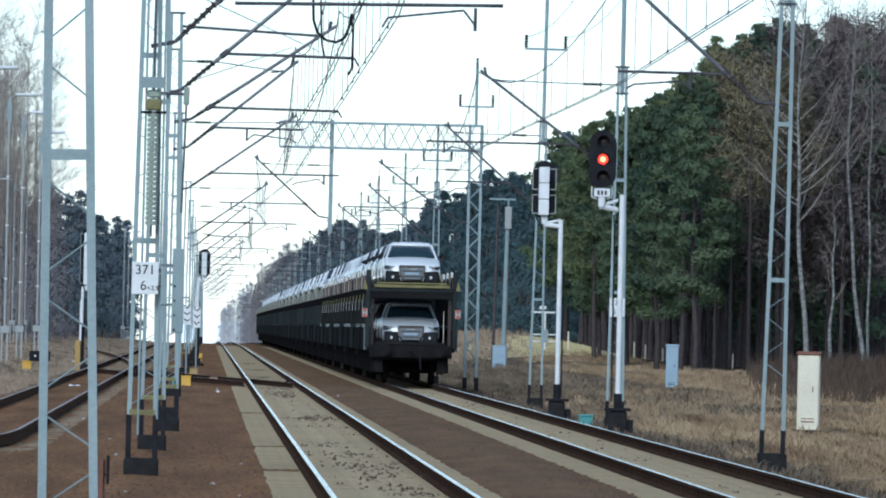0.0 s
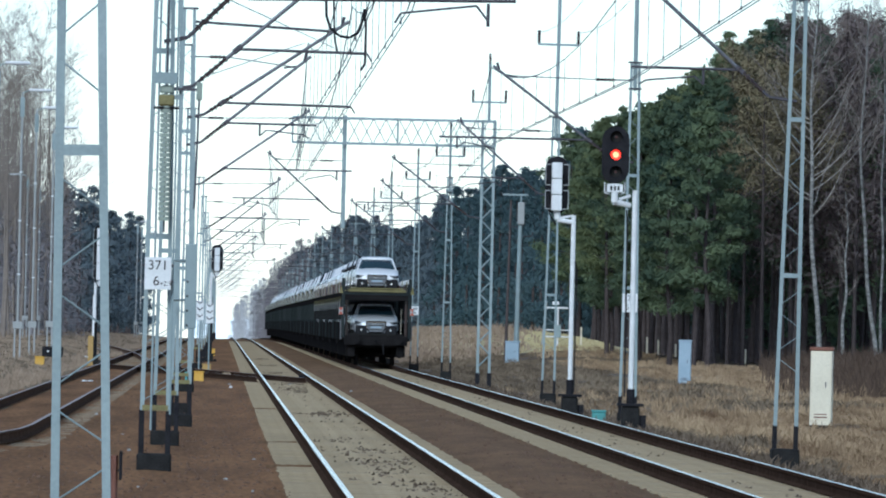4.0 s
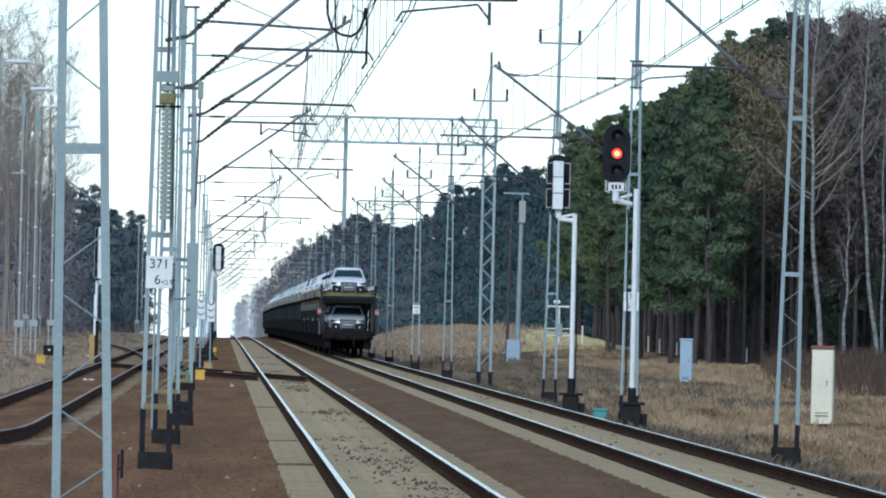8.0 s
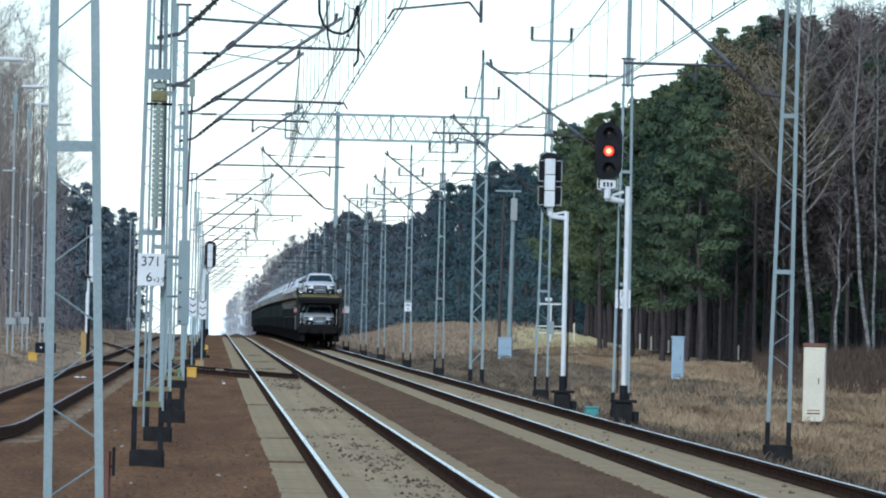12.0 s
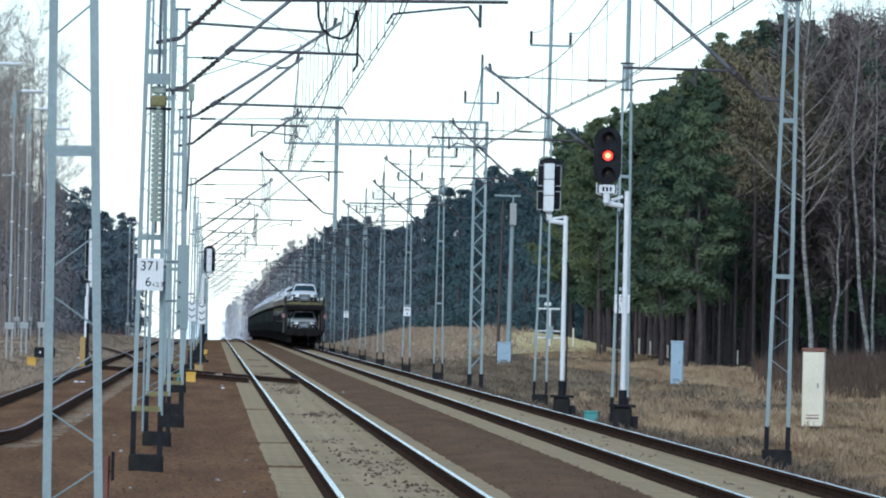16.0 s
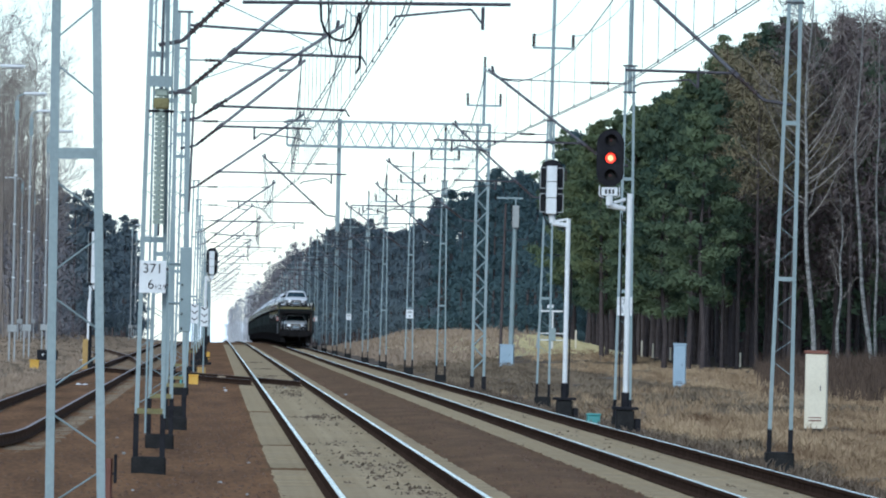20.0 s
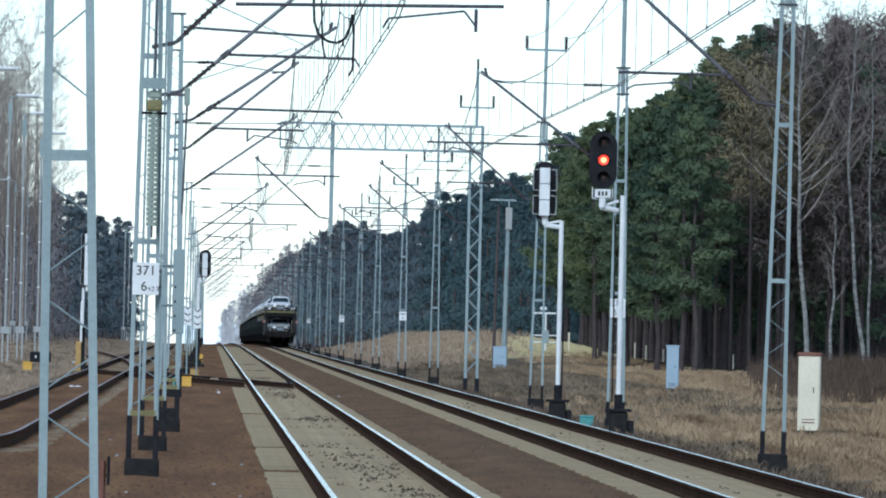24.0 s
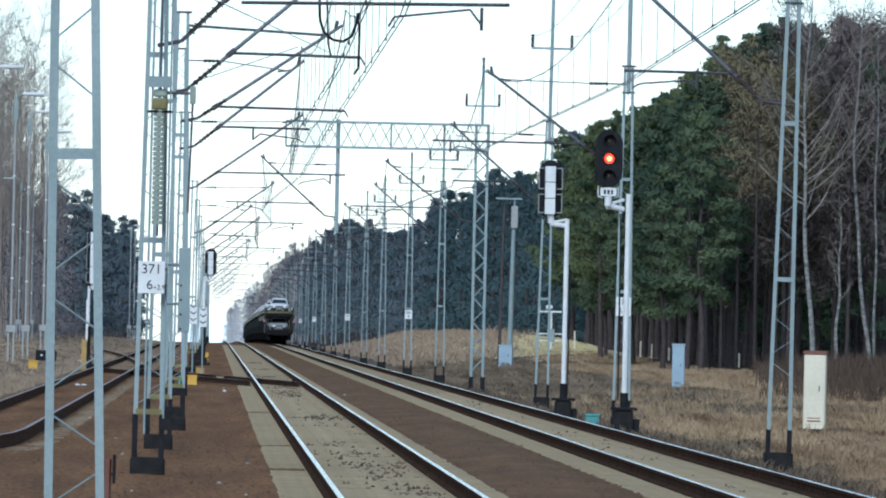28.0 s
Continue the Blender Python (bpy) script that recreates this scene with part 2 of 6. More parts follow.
def block(bm, x0, y0, z0, x1, y1, z1, bevel=0.0):
    r = bmesh.ops.create_cube(bm, size=1.0, matrix=Matrix.Translation(((x0 + x1) / 2, (y0 + y1) / 2, (z0 + z1) / 2)) @ Matrix.Diagonal((abs(x1 - x0), abs(y1 - y0), abs(z1 - z0), 1)))
    if bevel:
        edges = list({e for v in r["verts"] for e in v.link_edges})
        bmesh.ops.bevel(bm, geom=edges, offset=bevel, segments=1, affect="EDGES")
    return bm


def box(*a, bevel=0.0):
    return block(bmesh.new(), *a, bevel=bevel)


def rod(bm, a, b, r, r2=None, sides=6):
    a, b = Vector(a), Vector(b)
    d = b - a
    m = Matrix.Translation((a + b) / 2) @ d.to_track_quat("Z", "Y").to_matrix().to_4x4()
    bmesh.ops.create_cone(bm, cap_ends=True, segments=sides, radius1=r, radius2=r if r2 is None else r2, depth=d.length, matrix=m)
    return bm


def rods(*pairs, r=0.02, sides=6):
    bm = bmesh.new()
    for a, b in pairs:
        rod(bm, a, b, r, sides=sides)
    return bm


def sheds(bm, a, b, r, n):
    """A ribbed insulator from a to b."""
    a, b = Vector(a), Vector(b)
    rod(bm, a, b, r * 0.5)
    for i in range(n):
        p = a.lerp(b, (i + 0.5) / n)
        q = (b - a).normalized() * 0.012
        rod(bm, p - q, p + q, r, r * 0.7, sides=8)
    return bm


def words(name, text, size, material, parent, m):
    """Flat lettering in the built-in font, standing proud of its board."""
    c = bpy.data.curves.new(name, "FONT")
    c.body, c.size, c.align_x, c.align_y, c.extrude = text, size, "CENTER", "CENTER", 0.001
    c.materials.append(material)
    ob = new(name, c)
    ob.parent = parent
    ob.matrix_basis = m
    return ob


def grade(y):
    """Height of the line along its length: level, then a gentle fall beyond a crest."""
    if y < 700:
        return 0.0
    if y < 1800:
        return -1.3 * ((y - 700) / 700) ** 2
    return -3.21 - 0.0058 * (y - 1800)


PROFILE_X = [-900, -120, -40, -16, -9, -6.2, -5.2, -4.9, -2.2, -1.9, -1.0, 0.4, 0.75, 3.4, 3.7, 4.3, 4.9, 5.05, 7.7, 8.1, 8.8, 10.2, 12, 14, 18, 24, 30, 60, 160, 1200]
PROFILE_Z = [1, 0.6, 0.35, 0.3, 0.05, -0.3, -0.24, -0.2, -0.2, -0.25, -0.22, -0.22, -0.19, -0.19, -0.16, -0.12, -0.16, -0.19, -0.19, -0.32, -0.5, -0.72, -0.55, -0.36, -0.28, -0.15, 0.0, 0.2, 1, 3]


def ground_z(x, y):
    off = min(1.0, max(0.0, (abs(x) - 22) / 40))
    z = float(np.interp(x, PROFILE_X, PROFILE_Z)) + grade(y) * (1 - off)
    if x > 10:
        hump = math.exp(-((x - 20.5) / 5.5) ** 2) * min(1, max(0, (y - 455) / 110)) * min(1, max(0, (1000 - y) / 150))
        z += 1.55 * hump
    return z

# ---- ground, ballast and tracks ----
def ground():
    xs = [-900, -400, -160, -80, -45, -30, -22, -16, -12, -9, -7.5, -6.2, -5.6, -5.2, -4.9]
    xs += [round(-4.5 + 0.3 * i, 2) for i in range(18)] + [0.75, 1.2, 1.6, 2.0, 2.5, 2.9, 3.2]
    xs += [round(3.4 + 0.14 * i, 2) for i in range(12)] + [5.05, 5.6, 6.1, 6.6, 7.1, 7.5, 7.7, 7.9]
    xs += [round(8.1 + 0.35 * i, 2) for i in range(14)] + [13.2, 13.8, 14.5, 15.3, 16.2, 17.2, 18.3, 19.5, 21, 23, 25, 27, 30, 34, 40, 50, 70, 110, 200, 500, 1200]
    ys = [-200, -60, 0, 40, 60] + [75 + 0.9 * i for i in range(230)] + [282 + 2.5 * i for i in range(90)]
    ys += [510 + 8 * i for i in range(62)] + [1010 + 30 * i for i in range(30)] + [1950, 2300, 2800, 3400, 4200, 4990]
    verts, faces, slot = [], [], []
    for y in ys:
        for x in xs:
            z = ground_z(x, y)
            rough = 0.0
            if 60 < y < 900:
                if 3.4 < x < 5.0 or -1.9 < x < 0.7 or -4.9 < x < -2.2:
                    rough = 0.022 * noise.noise((x * 5, y * 1.5, 0)) + 0.02 * noise.noise((x * 1.3, y * 0.25, 4))
                elif x > 8 or x < -5:
                    rough = 0.08 * noise.noise((x * 0.9, y * 0.3, 7)) + 0.12 * noise.noise((x * 0.25, y * 0.06, 2))
            if abs(x - siding(y)) < 0.78 and y < 345:
                rough += 0.03  # mud lies over the siding's sleepers
            verts.append((x, y, z + rough))
    w = len(xs)
    for j in range(len(ys) - 1):
        for i in range(w - 1):
            faces.append((j * w + i, j * w + i + 1, (j + 1) * w + i + 1, (j + 1) * w + i))
            x, y = (xs[i] + xs[i + 1]) / 2, ys[j]
            if -5.2 < x < -2.2 or -2.2 <= x < 0.75:
                slot.append(1)
            elif 0.75 <= x < 8.1:
                slot.append(0)
            elif x > edge_of_wood(y) - 0.2 or x < -24:
                slot.append(3)
            elif y > 500 and x > 14:
                slot.append(4)
            elif y > 215 and 8.1 < x < 18:
                slot.append(5)
            else:
                slot.append(2)
    me = bpy.data.meshes.new("ground")
    me.from_pydata(verts, [], faces)
    for m in (M_BALLAST, M_DIRT, M_GRASS_GROUND, M_WOODS_GROUND, M_MEADOW, M_WEED_GROUND):
        me.materials.append(m)
    me.polygons.foreach_set("material_index", slot)
    me.polygons.foreach_set("use_smooth", [True] * len(faces))
    return tagged(new("ground", me), "brown gravel, ballast and dry grass beside the railway", "ground", kind="structure")


def edge_of_wood(y):
    return float(np.interp(y, [300, 430, 490, 530, 590, 900, 1200, 1700, 2700, 4000], [26.5, 25.8, 22.8, 26.5, 30.5, 33, 22, 16, 13.5, 12]))


RAIL_SHAPE = [(-0.036, -0.008), (-0.031, 0.0), (0.031, 0.0), (0.036, -0.008), (0.034, -0.04), (0.01, -0.055), (0.01, -0.13), (0.072, -0.15), (0.072, -0.165), (-0.072, -0.165), (-0.072, -0.15), (-0.01, -0.13), (-0.01, -0.055), (-0.034, -0.04)]


def rail(parent, path, head, side=None):
    """A flat-bottomed rail along a list of (x, y); the head is the polished strip."""
    n = len(RAIL_SHAPE)
    verts, faces, slot = [], [], []
    for x, y in path:
        verts += [(x + a, y, grade(y) + b) for a, b in RAIL_SHAPE]
    for j in range(len(path) - 1):
        for i in range(n):
            k = (i + 1) % n
            faces.append((j * n + i, j * n + k, (j + 1) * n + k, (j + 1) * n + i))
            slot.append(1 if i == 1 else 0)
    faces += [tuple(range(n)), tuple(range((len(path) - 1) * n, len(path) * n))[::-1]]
    slot += [0, 0]
    ob = raw("rail", verts, faces, side or M_RAIL, parent)
    ob.data.materials.append(head)
    ob.data.polygons.foreach_set("material_index", slot)
    bm = bmesh.new()
    bm.from_mesh(ob.data)
    bmesh.ops.recalc_face_normals(bm, faces=bm.faces)
    bm.to_mesh(ob.data)
    bm.free()
    return ob


def sleeper_mesh():
    bm = bmesh.new()
    block(bm, -1.3, -0.13, -0.36, 1.3, 0.13, -0.168, bevel=0.012)
    for v in bm.verts:
        if abs(v.co.x) < 0.5 and v.co.z > -0.2:
            v.co.z -= 0.01
    return bm


def along(centre, y0, y1, offset, steps):
    """Points of a rail at a sideways offset from a centre line x = centre(y)."""
    return [(centre(y) + offset, y) for y in [y0 + (y1 - y0) * i / steps for i in range(steps + 1)]]


def track(label, centre, y0, y1, head, near0, tie=M_SLEEPER, sunk=0.0):
    thing = tagged(empty("railway_track"), label, "railway track", kind="structure")
    for off in (-0.7535, 0.7535):
        rail(thing, along(centre, y0, y1, off, 150), head, M_RUSTRAIL if head is M_DULLHEAD else None)
    ys = [y0 + 0.6 * i for i in range(int((y1 - y0) / 0.6))]
    first = None
    rest_v, rest_f = [], []
    count = 0
    for y in ys:
        x = centre(y)
        jig = random.uniform(-0.02, 0.02)
        if y >= near0 and count < 290:
            count += 1
            m = pose(x + jig, y, -sunk + random.uniform(-0.006, 0.006), 0, 0, random.uniform(-0.6, 0.6))
            if first is None:
                first = part("sleeper", sleeper_mesh(), tie, thing)
                first.matrix_basis = m
            else:
                twin(first, thing, m)
        elif y < 800:
            b, g = len(rest_v), grade(y)
            for dx in (-1.3, 1.3):
                for dy in (-0.13, 0.13):
                    for z in (-0.3, -0.168):
                        rest_v.append((x + dx + jig, y + dy, z + g - sunk))
            rest_f += [tuple(b + i for i in q) for q in ((1, 5, 7, 3), (0, 4, 5, 1), (0, 1, 3, 2), (4, 6, 7, 5))]
    tagged(raw("sleepers", rest_v, rest_f, tie, thing), kind="stuff")
    return thing


def track_one(y):
    return 2.06


def track_two(y):
    return 6.36


def siding(y):
    """Straight beside the masts, bending away where it nears the camera."""
    return -3.7 - (0.0026 * (138 - y) ** 2 if y < 138 else 0.0)


def crossover(y):
    """Turnout lead that slants from the main line to the siding."""
    return 1.97 - 0.095 * (y - 267)


def far_lead(y):
    return -3.7 - 5.5 * min(1.0, max(0.0, (y - 330) / 260)) ** 1.6


def tracks():
    track("straight main track with polished rails on concrete sleepers", track_one, 30, 1900, M_RAILHEAD, 84)
    track("parallel main track with polished rails on concrete sleepers", track_two, 30, 1900, M_RAILHEAD, 84)
    track("rusty siding curving away over gravel", siding, 84, 900, M_DULLHEAD, 100, M_OLDSLEEPER, 0.025)
    lead = tagged(empty("turnout_lead"), "turnout rails slanting between the main track and the siding", "turnout", kind="structure")
    # Shadow on these rail sides is put into the darker side colour.
    for off in (-0.7535, 0.7535):
        rail(lead, along(crossover, 268, 327, off, 40), M_DULLHEAD, M_RAIL)
    lead2 = tagged(empty("turnout_lead"), "rusty rails leaving the siding to one side", "turnout", kind="structure")
    for off in (-0.7535, 0.7535):
        rail(lead2, along(far_lead, 335, 640, off, 40), M_DULLHEAD, M_RUSTRAIL)


def stones():
    """Loose ballast lying on the shoulders, too many to count."""
    verts, faces = [], []
    for _ in range(4500):
        y = 84 + 260 * random.random() ** 1.6
        x = random.choice((random.uniform(3.3, 5.1), random.uniform(-2.2, 0.8), random.uniform(-2.0, 0.7), random.uniform(7.6, 8.6), random.uniform(-5.4, -1.9)))
        r = random.uniform(0.014, 0.036)
        z = ground_z(x, y) + r * 0.2
        b = len(verts)
        for dx, dy, dz in ((1, 0, 0), (-1, 0.1, 0), (0, 1, 0.1), (0.1, -1, 0), (0, 0, 0.9)):
            verts.append((x + dx * r * random.uniform(0.6, 1.3), y + dy * r * 1.4, z + dz * r * random.uniform(0.6, 1.2)))
        faces += [(b, b + 2, b + 4), (b + 2, b + 1, b + 4), (b + 1, b + 3, b + 4), (b + 3, b, b + 4)]
    tagged(raw("ballast_stones", verts, faces, M_STONE), "loose brown ballast stones on the track shoulders", "stones", kind="stuff")


def ridges():
    """Low ridges of spilt ballast across the sleeper ends."""
    rng = random.Random(4)
    for y in (114, 136, 188):
        verts, faces = [], []
        for i in range(9):
            x = 0.62 + 0.075 * i
            for dy, dz in ((-0.22, -0.02), (0.0, 0.016 + rng.uniform(-0.008, 0.008)), (0.22, -0.02)):
                verts.append((x, y + dy + rng.uniform(-0.06, 0.06), -0.168 + dz))
        for i in range(8):
            for k in (0, 1):
                b = i * 3 + k
                faces.append((b, b + 3, b + 4, b + 1))
        tagged(raw("ballast_ridge", verts, faces, M_BALLAST), "dark low ridge of dirt across the sleeper ends", "dirt ridge", "dirt ridges on the sleepers", "stuff")


def backdrop():
    """Added glowing sheet that imitates bright haze where the line goes out of sight."""
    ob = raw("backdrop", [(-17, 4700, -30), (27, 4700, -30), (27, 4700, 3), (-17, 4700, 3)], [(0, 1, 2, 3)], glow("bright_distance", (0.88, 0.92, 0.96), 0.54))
    tagged(ob, "pale glowing sheet standing in for bright haze at the end of the line", "sky", kind="structure")


# ---- overhead line ----
def mast(side, pull, tall, arm=True, lift=0.0):
    """Lattice mast of two channels. side: towards its track (+1 or -1); pull: how the contact wire is held."""
    t = empty("catenary_mast")
    top = 7.58 if tall else 7.3

    def half(z):
        return 0.17 - 0.085 * (z + 0.1) / 7.4

    for sgn in (-1, 1):
        bm = bmesh.new()
        channel = ((0, -0.06), (0.055, -0.06), (0.055, -0.05), (0.01, -0.05), (0.01, 0.05), (0.055, 0.05), (0.055, 0.06), (0, 0.06))
        ends = [[bm.verts.new((sgn * (half(z) + 0.03 - w), d, z)) for w, d in channel] for z in (0.32 + lift if lift else 0.22, top)]
        for i in range(8):
            bm.faces.new((ends[0][i], ends[0][(i + 1) % 8], ends[1][(i + 1) % 8], ends[1][i]))
        bm.faces.new(ends[0])
        bm.faces.new(ends[1])
        bmesh.ops.recalc_face_normals(bm, faces=bm.faces)
        part("mast_leg", bm, M_STEEL, t)
        bm = box(sgn * (half(0) - 0.035), -0.06, -0.16 + lift * 0.6, sgn * (half(0) + 0.035), 0.06, 0.335 + lift if lift else 0.24, bevel=0.006)
        part("base_stub", bm, M_BLACK, t, "black tarred base stub")
    for z in (2.62 + lift * 0.6 if arm else 2.775, 0.36 + lift, 5.1) if lift else (2.62, 5.1):
        part("batten_plate", box(-half(z), -0.066, z - 0.035, half(z), -0.06, z + 0.035), M_DECKEDGE if z < 1 and lift else M_STEEL, t)
    z, flip, rise, pitch = (0.532, 1, 0.215, 0.372) if side > 0 and not arm else (0.67, 1, 0.2, 0.36) if side > 0 else (1.08, -1, 0.22, 0.36)
    while z < 6.9:
        w = half(z)
        if not (2.45 < z < 2.85 or 4.8 < z < 5.1):
            part("lacing_bar", rods(((-w * flip, -0.055, z), (w * flip, -0.055, z + rise)), r=0.006, sides=4), M_STEEL, t)
        z += pitch
        flip = -flip
    part("footing", box(-0.22, -0.3, -0.75, 0.22, 0.3, -0.13 + lift * 0.6, bevel=0.02), M_FOOTING, t, "dark concrete footing")
    part("cap_plate", box(-0.16, -0.08, top, 0.16, 0.08, top + 0.035, bevel=0.004), M_DARKSTEEL, t)
    if tall:
        part("cap_plate", box(-0.15, -0.08, top - 0.58, 0.15, 0.08, top - 0.55, bevel=0.004), M_DARKSTEEL, t)
        head, yard = (9.55, 8.42) if tall == "low" else (11.0, 9.6)
        part("mast_head", rods(((0, 0, top - 0.6), (0, 0, head)), r=0.05, sides=10), M_STEEL, t)
        part("cross_arm", box(-0.58, -0.025, yard, 0.58, 0.025, yard + 0.06, bevel=0.005), M_STEEL, t)
        for x in (-0.55, 0.55):
            part("pin_insulator", sheds(bmesh.new(), (x, 0, yard + 0.06), (x, 0, yard + 0.42), 0.075, 5), M_INSULATOR, t)
        part("pin_insulator", sheds(bmesh.new(), (0, 0, head), (0, 0, head + 0.35), 0.075, 5), M_INSULATOR, t)
    if arm:
        if pull is None:
            cantilever(t, side, None, 0.0, low=5.41, tip=2.79, top=7.09, reg_z=5.63, stout=True)
        else:
            cantilever(t, side, None if pull == 2 else pull, -0.12 if side > 0 and pull not in (2, 3) else 0.0, pull == 2)
    return t


def cantilever(t, side, pull, drop=0.0, steep=False, short=0.0, low=None, tip=None, top=7.38, reg_z=5.86, stout=False):
    """Hinged tube bracket that carries the wires over the track."""
    def p(dx, z):
        return (side * dx, 0, z + drop)

    foot = 0.3 if side > 0 else 0.45
    tip = (tip or (2.72 if steep else 2.42 if pull and side > 0 else 2.68 if pull else 3.05)) - short
    low = low or (5.28 if steep or pull in (None, 3) else 5.45)
    if pull is True and side > 0:
        top = 7.18
    slope = (top - low) / (tip - foot)

    def on(dx):
        return p(dx, low + slope * (dx - foot))

    reg = foot + (reg_z - low) / slope

    part("bracket_tube", rods((on(foot + 0.5), on(tip + 0.09)), r=0.03, sides=8), M_TUBE, t)
    part("bracket_insulator", sheds(bmesh.new(), on(foot + 0.1), on(foot + 0.52), 0.055, 6), M_INSULATOR, t)
    part("hinge", rods((p(0.0, low - 0.06), p(foot, low)), (p(foot, low), on(foot + 0.12)), r=0.026), M_DARKSTEEL, t)
    tie = 7.2 if not stout else 7.08
    part("tie_rod", rods((p(0.85 if not stout else 0.1, tie), on(tip - 0.19)), r=0.024 if stout else 0.011, sides=6), M_DARKSTEEL, t)
    if not stout:
        part("tie_insulator", sheds(bmesh.new(), p(0.45, 7.2), p(0.86, 7.2), 0.05, 5), M_INSULATOR, t)
        part("tie_hook", rods((p(0.05, 7.2), p(0.46, 7.2)), r=0.016, sides=5), M_DARKSTEEL, t)
        part("tie_end", rods((on(tip - 0.16), p(tip - 0.45, top - 0.17)), r=0.02, sides=5), M_DARKSTEEL, t)
    part("wire_clamp", rods((on(tip - 0.04), p(tip, top + 0.14)), r=0.03), M_DARKSTEEL, t)
    part("tube_clamp", rods((on(reg - 0.06), on(reg + 0.06)), r=0.045), M_DARKSTEEL, t)
    if pull is None:
        part("registration_tube", rods((on(reg), p(2.95, reg_z - 0.02)), r=0.022, sides=8), M_DARKSTEEL, t)
        arm = rods((p(2.95, reg_z - 0.02), p(3.02, reg_z - 0.14)), r=0.014, sides=6)
    elif pull is True:
        part("registration_tube", rods((on(reg), p(2.66, reg_z - 0.01)), r=0.022, sides=8), M_DARKSTEEL, t)
        part("drop_bracket", rods((p(1.5, 5.86), p(1.5, 5.6)), r=0.024), M_DARKSTEEL, t)
        arm = rods((p(1.5, 5.61), p(1.64, 5.73)), (p(1.64, 5.73), p(2.4, 5.65)), (p(2.4, 5.65), p(2.52, 5.58)), r=0.014, sides=6)
    elif pull == 3:
        part("registration_tube", rods((p(1.05, 5.79), p(4.45, 5.84)), r=0.022, sides=8), M_DARKSTEEL, t)
        part("drop_bracket", rods((p(4.1, 5.8), p(4.1, 5.51)), r=0.024), M_DARKSTEEL, t)
        arm = rods((p(4.1, 5.58), p(3.95, 5.77)), (p(3.95, 5.77), p(2.99, 5.655)), (p(2.99, 5.655), p(2.92, 5.53)), r=0.014, sides=6)
    else:
        k = short
        part("registration_tube", rods((on(reg), p(4.3 - k, 5.86)), r=0.022, sides=8), M_DARKSTEEL, t)
        part("drop_bracket", rods((p(3.9 - k, 5.88), p(3.9 - k, 5.6)), r=0.026), M_DARKSTEEL, t)
        arm = rods((p(3.9 - k, 5.63), p(3.74 - k, 5.75)), (p(3.74 - k, 5.75), p(3.15 - k, 5.64)), (p(3.15 - k, 5.64), p(3.05 - k, 5.58)), r=0.014, sides=6)
    part("steady_arm", arm, M_DARKSTEEL, t)


RIGHT_X = 9.0
RIGHT_Y = [139, 193, 245, 349, 407, 470, 526, 594, 660, 725, 792, 856, 920, 985, 1050, 1115, 1180, 1245, 1310, 1375]
LEFT_Y = [56, 111, 134, 158, 179, 233, 345, 398, 458, 520, 582, 645, 708, 770, 832, 895, 960, 1025, 1090, 1155, 1220]


def left_x(y):
    return float(np.interp(y, [56, 111, 134, 158, 179, 233], [-0.86, -0.81, -0.82, -0.7, -0.8, -0.9]))


LEAN_LEFT, LEAN_RIGHT = {0: -1.1}, {0: 0.6, 2: 0.5}
SHIFT_RIGHT = {2: 0.19}


def masts():
    for side, x, ys, tall, text in ((-1, RIGHT_X, RIGHT_Y, True, "grey lattice catenary mast with a tall insulator head"),
                                    (1, None, LEFT_Y, False, "grey steel lattice catenary mast with a tube bracket over the track")):
        lift = 0.22 if side > 0 else 0.0
        protos = [mast(side, pull, tall, True, lift) for pull in ((True, False, None, 2, 3) if side > 0 else (True, False))]
        low_protos = [mast(side, pull, "low", True, lift) for pull in (True, False)] if side < 0 else protos
        plain = mast(side, True, tall, False, lift * 0.5) if side > 0 else None
        used = set()
        for i, y in enumerate(ys):
            k = {1: 4, 2: 3, 3: 2}[i] if side > 0 and i in (1, 2, 3) else (i + (i > (5 if side > 0 else 2))) % 2
            src = plain if (plain is not None and i == 0) else (low_protos if i > 2 and side < 0 else protos)[k]
            lean = (LEAN_LEFT if side > 0 else LEAN_RIGHT).get(i, 0.0)
            m = pose(left_x(y) if x is None else x + SHIFT_RIGHT.get(i, 0.0), y, grade(y), 0, lean + random.uniform(-0.15, 0.15), 0)
            if src.name not in used:
                used.add(src.name)
                src.matrix_basis = m
                ob = src
            else:
                ob = copy_thing(src, m)
            tagged(ob, text, "catenary mast", "masts along the line")


def wire_tube(path, r):
    verts, faces = [], []
    for x, y, z in path:
        verts += [(x - r, y, z), (x, y, z + r), (x + r, y, z), (x, y, z - r)]
    for j in range(len(path) - 1):
        for i in range(4):
            k = (i + 1) % 4
            faces.append((j * 4 + i, j * 4 + k, (j + 1) * 4 + k, (j + 1) * 4 + i))
    return verts, faces


